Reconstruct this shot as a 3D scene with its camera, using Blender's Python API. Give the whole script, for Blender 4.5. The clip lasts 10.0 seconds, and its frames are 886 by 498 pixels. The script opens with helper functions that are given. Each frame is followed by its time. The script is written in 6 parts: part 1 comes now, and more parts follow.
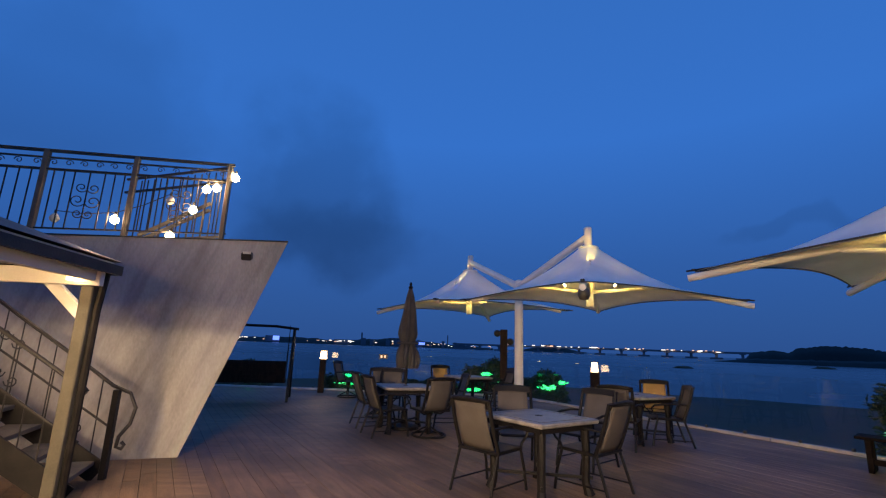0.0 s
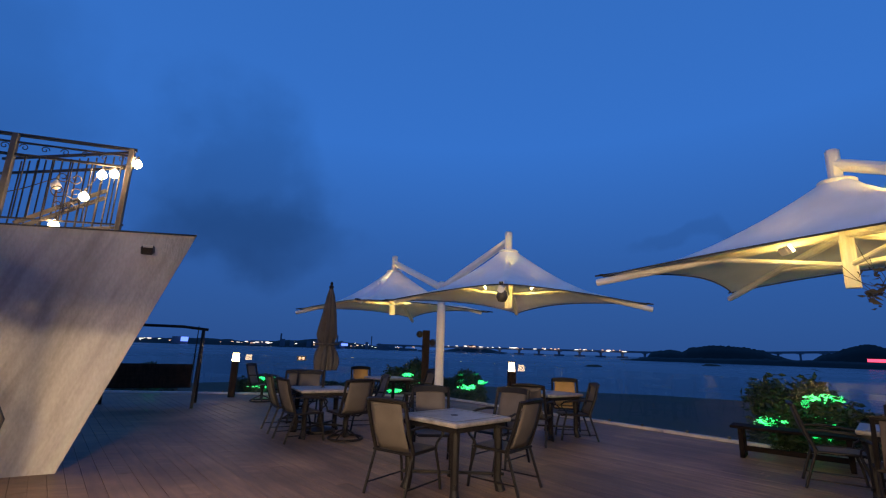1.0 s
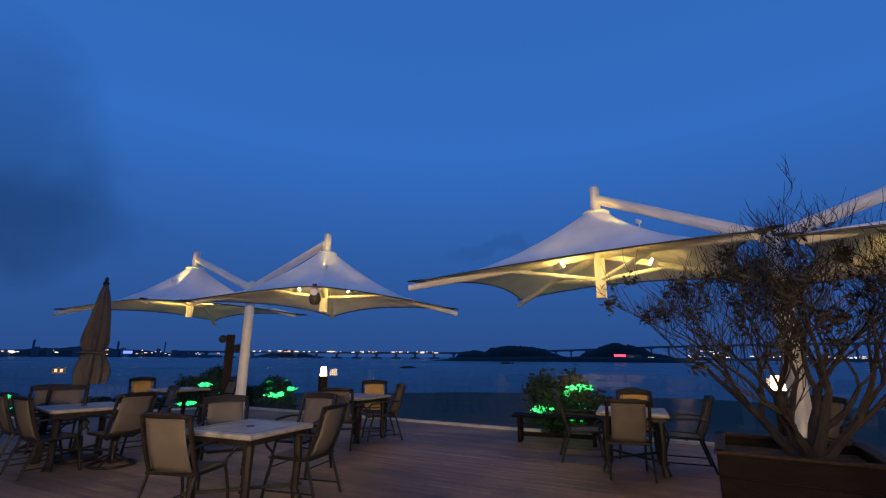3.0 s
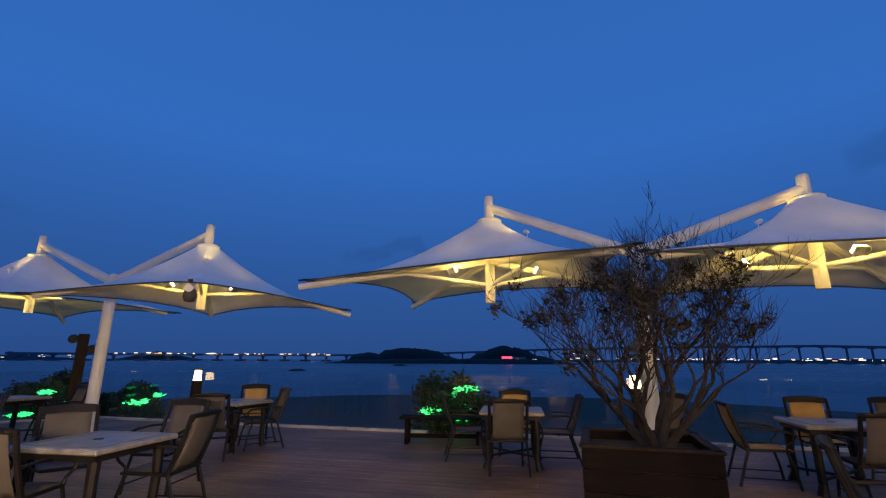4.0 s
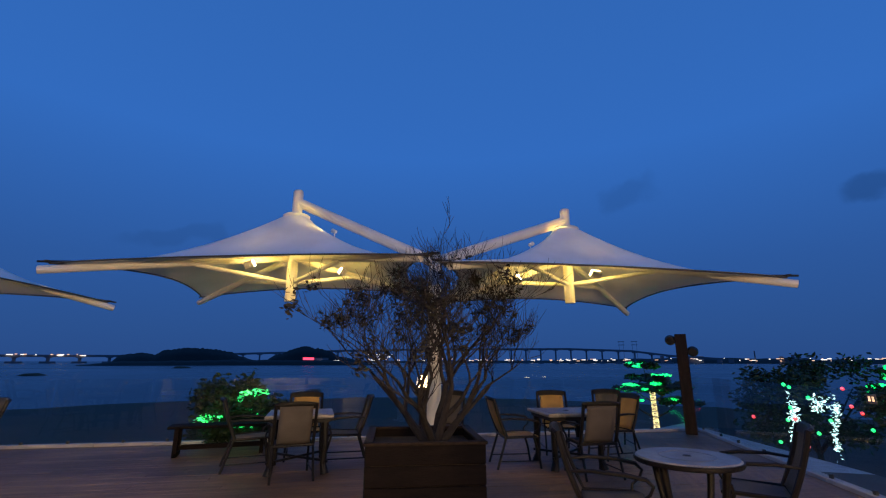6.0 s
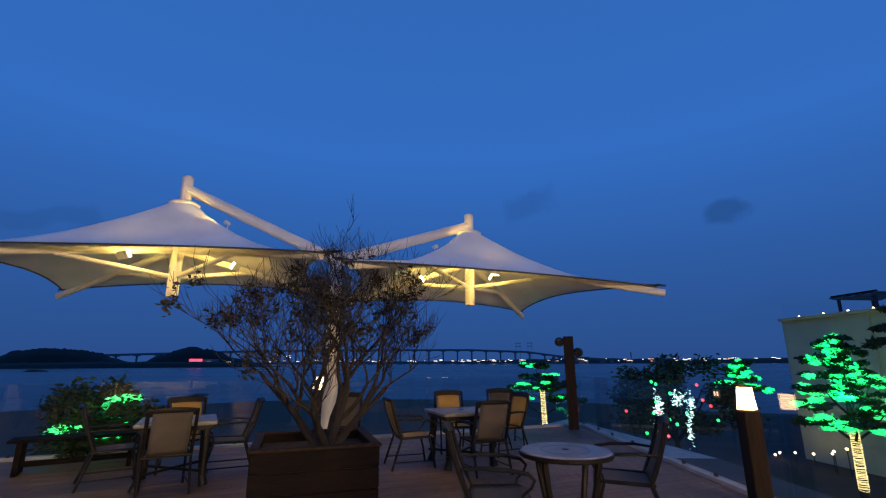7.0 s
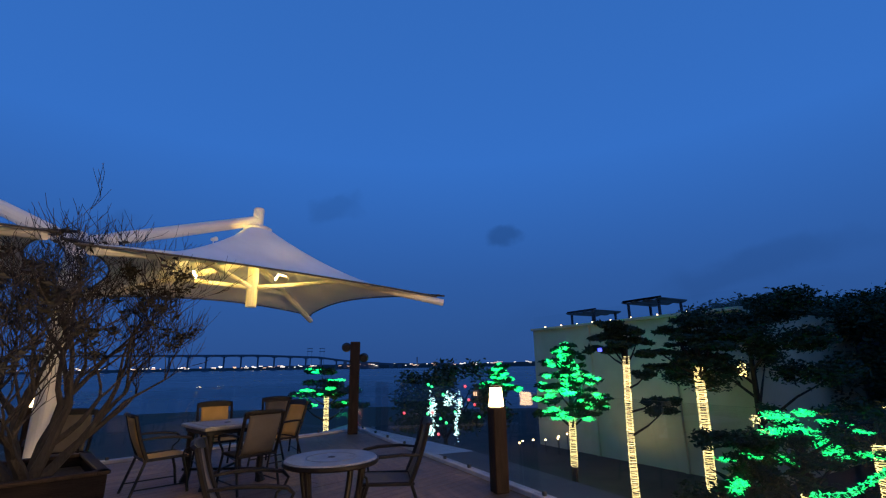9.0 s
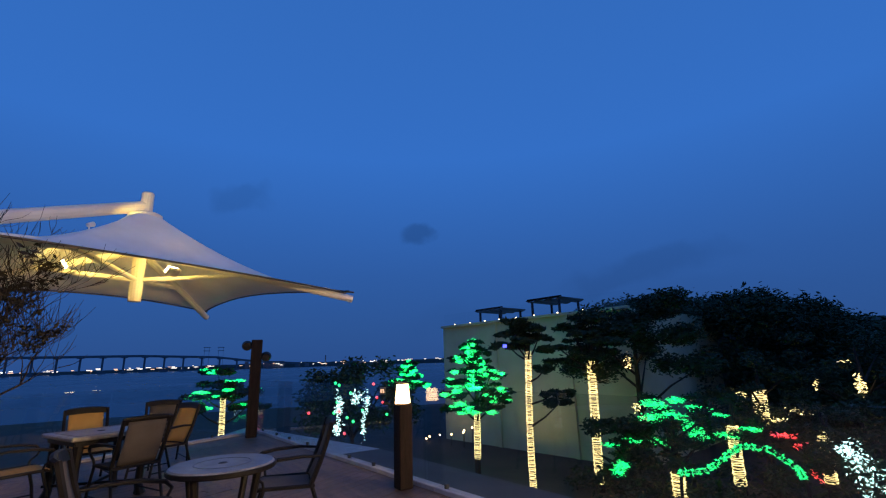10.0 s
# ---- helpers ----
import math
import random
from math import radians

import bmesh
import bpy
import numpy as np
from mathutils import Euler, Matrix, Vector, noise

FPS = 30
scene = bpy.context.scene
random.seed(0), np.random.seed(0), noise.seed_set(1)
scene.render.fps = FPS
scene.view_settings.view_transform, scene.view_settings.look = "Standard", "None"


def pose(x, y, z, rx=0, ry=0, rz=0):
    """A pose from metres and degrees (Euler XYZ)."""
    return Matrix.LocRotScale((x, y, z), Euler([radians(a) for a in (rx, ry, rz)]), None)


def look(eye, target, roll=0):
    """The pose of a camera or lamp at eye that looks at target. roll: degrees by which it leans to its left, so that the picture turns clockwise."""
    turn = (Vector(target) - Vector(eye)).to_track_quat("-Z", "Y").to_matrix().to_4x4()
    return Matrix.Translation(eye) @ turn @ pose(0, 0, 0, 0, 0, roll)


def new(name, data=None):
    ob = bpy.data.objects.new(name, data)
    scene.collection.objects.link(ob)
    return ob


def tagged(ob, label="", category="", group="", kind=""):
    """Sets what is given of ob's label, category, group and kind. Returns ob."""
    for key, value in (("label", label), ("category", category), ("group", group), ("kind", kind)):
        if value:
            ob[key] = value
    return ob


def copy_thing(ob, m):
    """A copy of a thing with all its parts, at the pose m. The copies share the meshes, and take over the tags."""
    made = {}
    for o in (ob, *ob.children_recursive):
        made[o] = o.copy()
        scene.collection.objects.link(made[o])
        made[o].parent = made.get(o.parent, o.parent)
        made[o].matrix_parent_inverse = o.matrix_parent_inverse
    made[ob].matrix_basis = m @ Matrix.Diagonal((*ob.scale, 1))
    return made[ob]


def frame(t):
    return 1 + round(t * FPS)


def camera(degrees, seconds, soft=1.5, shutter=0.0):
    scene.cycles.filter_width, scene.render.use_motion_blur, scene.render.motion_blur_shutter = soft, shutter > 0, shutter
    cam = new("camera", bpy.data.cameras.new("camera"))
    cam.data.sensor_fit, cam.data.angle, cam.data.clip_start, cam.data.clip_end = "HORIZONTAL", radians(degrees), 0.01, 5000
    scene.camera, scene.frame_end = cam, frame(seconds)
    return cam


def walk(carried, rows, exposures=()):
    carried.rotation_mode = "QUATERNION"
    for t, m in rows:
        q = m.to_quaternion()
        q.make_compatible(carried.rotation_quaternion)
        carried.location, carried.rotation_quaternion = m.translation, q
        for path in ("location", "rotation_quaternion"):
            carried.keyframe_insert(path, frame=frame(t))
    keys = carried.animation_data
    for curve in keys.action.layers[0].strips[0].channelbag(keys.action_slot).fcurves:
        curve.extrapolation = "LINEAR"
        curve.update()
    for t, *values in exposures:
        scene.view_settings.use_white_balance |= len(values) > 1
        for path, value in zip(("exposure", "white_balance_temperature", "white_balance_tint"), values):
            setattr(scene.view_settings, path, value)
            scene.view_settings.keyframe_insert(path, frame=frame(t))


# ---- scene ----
cam = camera(88.5, 10.0, soft=1.2)
# seconds, eye x y z, yaw, pitch, roll
ROWS = [
    (0.0, 0.000, 0.000, 1.421, -6.84, 12.11, -2.08),
    (0.5, 0.010, -0.002, 1.424, -11.54, 12.31, -1.96),
    (1.0, 0.059, -0.005, 1.424, -16.17, 12.52, -1.78),
    (1.5, 0.071, -0.016, 1.422, -20.67, 12.78, -1.53),
    (2.0, 0.091, -0.032, 1.424, -25.85, 13.11, -1.16),
    (2.5, 0.124, -0.048, 1.427, -31.93, 13.26, -0.66),
    (4.0, 0.210, -0.076, 1.431, -51.20, 13.66, -0.26),
    (4.5, 0.230, -0.101, 1.428, -57.83, 13.92, -0.27),
    (5.0, 0.233, -0.122, 1.429, -64.12, 13.92, -0.24),
    (5.5, 0.247, -0.139, 1.431, -69.64, 13.87, -0.15),
    (7.0, 0.288, -0.211, 1.435, -86.81, 13.96, 0.15),
    (7.5, 0.314, -0.241, 1.434, -93.46, 14.08, 0.36),
    (8.0, 0.327, -0.283, 1.432, -99.72, 14.33, 0.40),
    (8.5, 0.332, -0.319, 1.436, -105.96, 14.50, 0.46),
    (9.0, 0.337, -0.354, 1.436, -111.90, 14.38, 0.85),
    (9.5, 0.344, -0.373, 1.434, -117.35, 14.12, 1.29),
    (10.0, 0.338, -0.391, 1.429, -122.82, 13.82, 1.73),
]
walk(cam, [(t, pose(x, y, z, 90 + pitch, roll, yaw)) for t, x, y, z, yaw, pitch, roll in ROWS],
     [(0.0, 0.05), (2.5, -0.04), (4.0, -0.14), (5.5, -0.14), (7.5, -0.06), (10.0, -0.02)])

# ---- world and large lights ----
world = bpy.data.worlds.new("dusk_sky")
scene.world = world
world.use_nodes = True
wn, wl = world.node_tree.nodes, world.node_tree.links
wn.clear()
w_co = wn.new("ShaderNodeTexCoord")
w_sep = wn.new("ShaderNodeSeparateXYZ")
wl.new(w_co.outputs["Generated"], w_sep.inputs[0])
w_ramp = wn.new("ShaderNodeValToRGB")
w_ramp.color_ramp.elements[0].position = 0.0
w_ramp.color_ramp.elements[0].color = (0.0239, 0.0772, 0.2620, 1)
w_ramp.color_ramp.elements[1].position = 1.0
w_ramp.color_ramp.elements[1].color = (0.0304, 0.1303, 0.4600, 1)
for p_, c_ in ((0.06, (0.0258, 0.0888, 0.2950, 1)), (0.18, (0.0276, 0.1061, 0.3650, 1)), (0.42, (0.0345, 0.1592, 0.5600, 1)), (0.62, (0.0331, 0.1496, 0.5200, 1))):
    e_ = w_ramp.color_ramp.elements.new(p_)
    e_.color = c_
wl.new(w_sep.outputs["Z"], w_ramp.inputs[0])
# a few soft dark clouds: direction, size across, size up, depth of shade
w_last = w_ramp.outputs[0]
w_noise = wn.new("ShaderNodeTexNoise")
w_noise.inputs["Scale"].default_value = 5.0
w_noise.inputs["Detail"].default_value = 6.0
wl.new(w_co.outputs["Generated"], w_noise.inputs["Vector"])
w_off = wn.new("ShaderNodeVectorMath")
w_off.operation = "MULTIPLY_ADD"
w_off.inputs[1].default_value = (0.34, 0.34, 0.22)
wl.new(w_noise.outputs["Color"], w_off.inputs[0])
wl.new(w_co.outputs["Generated"], w_off.inputs[2])
CLOUDS = [((-0.16, 0.93, 0.32), 0.18, 0.20, 0.75), ((-0.1, 0.96, 0.2), 0.2, 0.09, 0.76), ((-0.55, 0.78, 0.42), 0.22, 0.2, 0.82), ((0.82, -0.5, 0.27), 0.075, 0.025, 0.72), ((0.52, -0.83, 0.18), 0.18, 0.045, 0.87),
          ((0.94, -0.11, 0.32), 0.08, 0.03, 0.86), ((0.6, -0.75, 0.1), 0.4, 0.04, 0.96), ((0.95, 0.28, 0.26), 0.1, 0.03, 0.85), ((0.72, 0.68, 0.22), 0.12, 0.025, 0.88)]
for d_, sx_, sz_, shade_ in CLOUDS:
    sub = wn.new("ShaderNodeVectorMath")
    sub.operation = "SUBTRACT"
    dv = Vector(d_).normalized()
    sub.inputs[1].default_value = (dv.x + 0.17, dv.y + 0.17, dv.z + 0.11)
    wl.new(w_off.outputs[0], sub.inputs[0])
    scl = wn.new("ShaderNodeVectorMath")
    scl.operation = "MULTIPLY"
    scl.inputs[1].default_value = (1 / sx_, 1 / sx_, 1 / sz_)
    wl.new(sub.outputs[0], scl.inputs[0])
    ln = wn.new("ShaderNodeVectorMath")
    ln.operation = "LENGTH"
    wl.new(scl.outputs[0], ln.inputs[0])
    mr = wn.new("ShaderNodeMapRange")
    mr.interpolation_type = "SMOOTHSTEP"
    mr.inputs["From Min"].default_value, mr.inputs["From Max"].default_value = 0.5, 1.2
    mr.inputs["To Min"].default_value, mr.inputs["To Max"].default_value = shade_, 1.0
    wl.new(ln.outputs["Value"], mr.inputs["Value"])
    mu = wn.new("ShaderNodeVectorMath")
    mu.operation = "SCALE"
    wl.new(w_last, mu.inputs[0])
    wl.new(mr.outputs[0], mu.inputs["Scale"])
    w_last = mu.outputs[0]
w_bg = wn.new("ShaderNodeBackground")
w_bg.inputs["Strength"].default_value = 1.0
wl.new(w_last, w_bg.inputs["Color"])
w_out = wn.new("ShaderNodeOutputWorld")
wl.new(w_bg.outputs[0], w_out.inputs["Surface"])

WARM = (1.0, 0.66, 0.34)
YELLOW = (1.0, 0.64, 0.10)


def lamp(kind, m, watts, colour, size=0.1, spot=60, blend=0.4, size_y=None):
    data = bpy.data.lights.new(kind.lower() + "_light", kind)
    data.energy, data.color = watts, colour
    if kind == "AREA":
        data.size = size
        if size_y:
            data.shape, data.size_y = "RECTANGLE", size_y
    else:
        data.shadow_soft_size = size
    if kind == "SPOT":
        data.spot_size, data.spot_blend = radians(spot), blend
    ob = new(kind.lower() + "_light", data)
    ob.matrix_world = m
    return ob


# unseen lamps added under the restaurant's veranda roof, west side, to light prow and deck
lamp("AREA", look((-2.95, 3.0, 1.93), (-2.4, 4.2, 0.0)), 22, WARM, 0.25)
lamp("AREA", look((-1.9, -0.9, 1.985), (-2.2, 6.0, 0.9)), 500, (1.0, 0.74, 0.48), 1.5, size_y=0.05)
for ly, lw in ((-3.4, 300), (-6.0, 280)):
    lamp("AREA", look((-1.75, ly, 1.985), (1.6, ly + 3.6, 0.0)), lw, WARM, 0.3)

# ---- materials ----


def material(name):
    m = bpy.data.materials.new(name)
    m.use_nodes = True
    n = m.node_tree.nodes
    return m, n, m.node_tree.links, n["Principled BSDF"]


def varied(name, c1, c2, rough=0.6, scale=4.0, metal=0.0, bump=0.1, bump_scale=60.0, stretch=(1, 1, 1), per_object=0.0, rough_var=0.1, coat=0.0, gloss=0.35):
    """A surface whose colour drifts between c1 and c2 at two scales, with fine relief."""
    m, n, l, b = material(name)
    co = n.new("ShaderNodeTexCoord")
    mp = n.new("ShaderNodeMapping")
    mp.inputs["Scale"].default_value = stretch
    l.new(co.outputs["Object"], mp.inputs[0])
    n1 = n.new("ShaderNodeTexNoise")
    n1.inputs["Scale"].default_value, n1.inputs["Detail"].default_value = scale, 6.0
    l.new(mp.outputs[0], n1.inputs["Vector"])
    n2 = n.new("ShaderNodeTexNoise")
    n2.inputs["Scale"].default_value, n2.inputs["Detail"].default_value = bump_scale, 4.0
    l.new(mp.outputs[0], n2.inputs["Vector"])
    ad = n.new("ShaderNodeMath")
    ad.operation = "MULTIPLY_ADD"
    ad.inputs[1].default_value = 0.35
    l.new(n2.outputs["Fac"], ad.inputs[0])
    l.new(n1.outputs["Fac"], ad.inputs[2])
    last = ad.outputs[0]
    if per_object:
        oi = n.new("ShaderNodeObjectInfo")
        a2 = n.new("ShaderNodeMath")
        a2.operation = "MULTIPLY_ADD"
        a2.inputs[1].default_value = per_object
        l.new(oi.outputs["Random"], a2.inputs[0])
        l.new(last, a2.inputs[2])
        a3 = n.new("ShaderNodeMath")
        a3.operation = "SUBTRACT"
        a3.inputs[1].default_value = per_object / 2
        l.new(a2.outputs[0], a3.inputs[0])
        last = a3.outputs[0]
    r = n.new("ShaderNodeValToRGB")
    r.color_ramp.elements[0].position, r.color_ramp.elements[1].position = 0.42, 0.95
    r.color_ramp.elements[0].color, r.color_ramp.elements[1].color = (*c1, 1), (*c2, 1)
    l.new(last, r.inputs[0])
    l.new(r.outputs[0], b.inputs["Base Color"])
    rr = n.new("ShaderNodeMapRange")
    rr.inputs["To Min"].default_value, rr.inputs["To Max"].default_value = rough - rough_var, min(1, rough + rough_var)
    l.new(n1.outputs["Fac"], rr.inputs["Value"])
    l.new(rr.outputs[0], b.inputs["Roughness"])
    b.inputs["Metallic"].default_value = metal
    b.inputs["Coat Weight"].default_value = coat
    b.inputs["Specular IOR Level"].default_value = gloss
    if bump:
        bp = n.new("ShaderNodeBump")
        bp.inputs["Strength"].default_value, bp.inputs["Distance"].default_value = bump, 0.02
        l.new(n2.outputs["Fac"], bp.inputs["Height"])
        l.new(bp.outputs[0], b.inputs["Normal"])
    return m


def glow(name, colour, strength):
    m, n, l, b = material(name)
    b.inputs["Base Color"].default_value = (0.8, 0.8, 0.8, 1)
    b.inputs["Emission Color"].default_value = (*colour, 1)
    b.inputs["Emission Strength"].default_value = strength
    return m


M_PLANK = varied("weathered_deck_wood", (0.105, 0.058, 0.030), (0.275, 0.168, 0.092), 0.55, 1.3, bump=0.25, bump_scale=14, stretch=(1.2, 9, 9), per_object=0.22)
M_BOARDS = varied("weathered_deck_wood_far", (0.105, 0.058, 0.030), (0.275, 0.168, 0.092), 0.55, 1.3, bump=0.25, bump_scale=14, stretch=(1.2, 9, 9))
mp_ = [n for n in M_BOARDS.node_tree.nodes if n.type == "MAPPING"][0]
mp_.inputs["Rotation"].default_value = (0, 0, math.atan2(0.907, 0.42))


def trodden(m, low, high):
    """Broad uneven wear across many boards."""
    n, l = m.node_tree.nodes, m.node_tree.links
    ge, nz, mr, sc = n.new("ShaderNodeNewGeometry"), n.new("ShaderNodeTexNoise"), n.new("ShaderNodeMapRange"), n.new("ShaderNodeVectorMath")
    nz.inputs["Scale"].default_value, nz.inputs["Detail"].default_value = 0.75, 7.0
    mr.inputs["From Min"].default_value, mr.inputs["From Max"].default_value = 0.36, 0.64
    mr.inputs["To Min"].default_value, mr.inputs["To Max"].default_value = low, high
    sc.operation = "SCALE"
    b = n["Principled BSDF"]
    l.new(ge.outputs["Position"], nz.inputs["Vector"])
    l.new(nz.outputs["Fac"], mr.inputs["Value"])
    l.new(b.inputs["Base Color"].links[0].from_socket, sc.inputs[0])
    l.new(mr.outputs[0], sc.inputs["Scale"])
    l.new(sc.outputs[0], b.inputs["Base Color"])


trodden(M_PLANK, 0.62, 1.25)
trodden(M_BOARDS, 0.62, 1.25)
M_CONCRETE = varied("stained_board_marked_concrete", (0.27, 0.245, 0.21), (0.50, 0.46, 0.41), 0.85, 1.3, bump=0.2, bump_scale=40, stretch=(1.0, 1.0, 0.45))
# dark runs down the concrete, raked like the stem
c_n, c_l = M_CONCRETE.node_tree.nodes, M_CONCRETE.node_tree.links
c_co, c_mp, c_nz = c_n.new("ShaderNodeTexCoord"), c_n.new("ShaderNodeMapping"), c_n.new("ShaderNodeTexNoise")
c_mp.vector_type = "TEXTURE"
c_mp.inputs["Rotation"].default_value = (0, radians(19), 0)
c_mp.inputs["Scale"].default_value = (0.12, 0.12, 1.6)
c_nz.inputs["Scale"].default_value, c_nz.inputs["Detail"].default_value = 1.0, 5.0
c_rp = c_n.new("ShaderNodeMapRange")
c_rp.inputs["From Min"].default_value, c_rp.inputs["From Max"].default_value = 0.34, 0.56
c_rp.inputs["To Min"].default_value, c_rp.inputs["To Max"].default_value = 0.76, 1.0
c_mx = c_n.new("ShaderNodeVectorMath")
c_mx.operation = "SCALE"
c_b = c_n["Principled BSDF"]
c_l.new(c_co.outputs["Object"], c_mp.inputs[0])
c_l.new(c_mp.outputs[0], c_nz.inputs["Vector"])
c_l.new(c_nz.outputs["Fac"], c_rp.inputs["Value"])
c_l.new(c_b.inputs["Base Color"].links[0].from_socket, c_mx.inputs[0])
c_l.new(c_rp.outputs[0], c_mx.inputs["Scale"])
c_l.new(c_mx.outputs[0], c_b.inputs["Base Color"])
# concrete with the ledge's lack of light put into a dark colour
M_SHADECONC = varied("unlit_dark_concrete", (0.045, 0.045, 0.04), (0.10, 0.098, 0.09), 0.8, 1.5, bump=0.2, bump_scale=30)
M_POST = varied("dark_brown_painted_steel", (0.07, 0.062, 0.045), (0.13, 0.115, 0.085), 0.45, 6, bump=0.05)
M_TREAD = varied("worn_grey_brown_treads", (0.06, 0.05, 0.042), (0.15, 0.13, 0.11), 0.7, 5, bump=0.25)
M_KERB = varied("pale_stone_kerb", (0.36, 0.33, 0.31), (0.6, 0.56, 0.53), 0.8, 3.0, bump=0.2)
M_FRAME = varied("dark_bronze_powder_coat", (0.006, 0.005, 0.0045), (0.018, 0.015, 0.013), 0.5, 8, metal=0.0, bump=0.05, gloss=0.2)
M_IRON = varied("black_wrought_iron", (0.008, 0.0075, 0.007), (0.025, 0.022, 0.02), 0.5, 10, metal=0.0, bump=0.15)
M_GALV = varied("painted_steel_post", (0.055, 0.05, 0.04), (0.11, 0.10, 0.08), 0.45, 6, metal=0.3, bump=0.05)
M_SLING = varied("taupe_sling_mesh", (0.078, 0.064, 0.052), (0.14, 0.117, 0.096), 0.75, 3, bump=0.35, bump_scale=260)
M_TAN = varied("tan_sling_mesh", (0.36, 0.21, 0.065), (0.50, 0.32, 0.12), 0.75, 3, bump=0.35, bump_scale=260)
M_TOP = varied("mottled_stone_table_top", (0.15, 0.13, 0.108), (0.40, 0.355, 0.30), 0.36, 7, bump=0.06, bump_scale=90, coat=0.2)
M_INLAY = varied("dark_stone_inlay", (0.10, 0.09, 0.085), (0.2, 0.18, 0.17), 0.35, 6, bump=0.05)
M_WHITE = varied("white_painted_steel", (0.66, 0.63, 0.58), (0.8, 0.78, 0.73), 0.4, 3, bump=0.04)
M_DARKWOOD = varied("dark_stained_timber", (0.006, 0.0045, 0.004), (0.017, 0.012, 0.01), 0.8, 3, bump=0.4, bump_scale=20, stretch=(1, 1, 6), gloss=0.08)
M_BROWNWOOD = varied("brown_timber_post", (0.014, 0.009, 0.006), (0.045, 0.028, 0.018), 0.65, 3, bump=0.4, bump_scale=20, stretch=(6, 6, 1), gloss=0.12)
M_SOIL = varied("planter_soil", (0.03, 0.022, 0.017), (0.08, 0.06, 0.045), 0.95, 9, bump=1.0, bump_scale=40)
M_BARK = varied("grey_brown_bark", (0.014, 0.011, 0.009), (0.05, 0.04, 0.033), 0.9, 12, bump=0.8, bump_scale=50, stretch=(1, 1, 0.4))
M_LEAF = varied("dark_green_leaves", (0.010, 0.022, 0.008), (0.04, 0.07, 0.022), 0.6, 3, bump=0)
M_DRYLEAF = varied("dry_dark_leaves", (0.012, 0.011, 0.008), (0.032, 0.028, 0.018), 0.7, 3, bump=0)
M_PARASOL = varied("taupe_parasol_cloth", (0.034, 0.029, 0.025), (0.08, 0.07, 0.06), 0.85, 5, bump=0.3, bump_scale=120)
M_CREAM = varied("cream_render_wall", (0.50, 0.44, 0.27), (0.62, 0.56, 0.38), 0.85, 1.0, bump=0.1)
M_ROOF = varied("dark_metal_roof_sheet", (0.03, 0.027, 0.025), (0.07, 0.062, 0.055), 0.5, 4, metal=0.3, bump=0.1)
M_HILL = varied("wooded_shore", (0.008, 0.012, 0.012), (0.02, 0.028, 0.024), 0.95, 0.02, bump=0.5, bump_scale=0.4)
M_MUD = varied("wet_tidal_mud", (0.05, 0.036, 0.022), (0.13, 0.092, 0.055), 0.7, 0.12, bump=0.6, bump_scale=1.5, rough_var=0.25, gloss=0.12)
M_EARTH = varied("dark_garden_ground", (0.02, 0.022, 0.016), (0.06, 0.058, 0.045), 0.9, 0.8, bump=0.6, bump_scale=8)
# distance haze is put into this lighter, bluish grey
M_BRIDGE = varied("hazed_grey_concrete", (0.10, 0.12, 0.14), (0.17, 0.19, 0.22), 0.8, 0.05, bump=0)
M_LAMPGLOW = glow("frosted_lamp_glass", (1.0, 0.64, 0.30), 9)
M_BULB = glow("warm_bulb_glass", (1.0, 0.66, 0.32), 30)
M_BULBOFF = varied("unlit_bulb_glass", (0.5, 0.47, 0.4), (0.7, 0.66, 0.58), 0.15, 5, bump=0)
M_SPOT = glow("spotlight_lens", (1.0, 0.74, 0.33), 30)
M_LEDY = glow("warm_led_string", (1.0, 0.74, 0.27), 3.2)
M_LEDG = glow("green_led_string", (0.0, 1.0, 0.16), 1.7)
M_LEDC = glow("cool_white_led_string", (0.62, 1.0, 0.95), 2.2)
M_LEDR = glow("red_led_string", (1.0, 0.03, 0.02), 1.8)
M_LEDB = glow("blue_led_lamp", (0.06, 0.07, 1.0), 3.0)
for m_, lo_, hi_ in ((M_LEDG, 0.25, 2.6), (M_LEDC, 0.5, 3.0), (M_LEDY, 0.6, 3.4)):
    n_ = m_.node_tree.nodes
    ge_, mr_ = n_.new("ShaderNodeNewGeometry"), n_.new("ShaderNodeMapRange")
    mr_.inputs["To Min"].default_value, mr_.inputs["To Max"].default_value = lo_, hi_
    m_.node_tree.links.new(ge_.outputs["Random Per Island"], mr_.inputs["Value"])
    m_.node_tree.links.new(mr_.outputs[0], n_["Principled BSDF"].inputs["Emission Strength"])
M_CITYW = glow("far_white_lights", (1.0, 0.86, 0.7), 2.0)
M_CITYO = glow("far_orange_lights", (1.0, 0.55, 0.25), 1.4)
M_CITYR = glow("far_red_sign", (1.0, 0.05, 0.07), 2.0)
M_CITYB = glow("far_blue_sign", (0.15, 0.25, 1.0), 1.8)

# translucent tensioned fabric: lets some of the lamps' light through
M_FABRIC, n_, l_, b_ = material("white_pvc_membrane")
b_.inputs["Base Color"].default_value = (0.74, 0.72, 0.66, 1)
b_.inputs["Roughness"].default_value = 0.55
fn_ = n_.new("ShaderNodeTexNoise")
fn_.inputs["Scale"].default_value, fn_.inputs["Detail"].default_value = 2.2, 6
fr_ = n_.new("ShaderNodeValToRGB")
fr_.color_ramp.elements[0].color, fr_.color_ramp.elements[1].color = (0.72, 0.71, 0.68, 1), (0.84, 0.83, 0.80, 1)
fr_.color_ramp.elements[0].position, fr_.color_ramp.elements[1].position = 0.3, 0.65
fc_ = n_.new("ShaderNodeTexCoord")
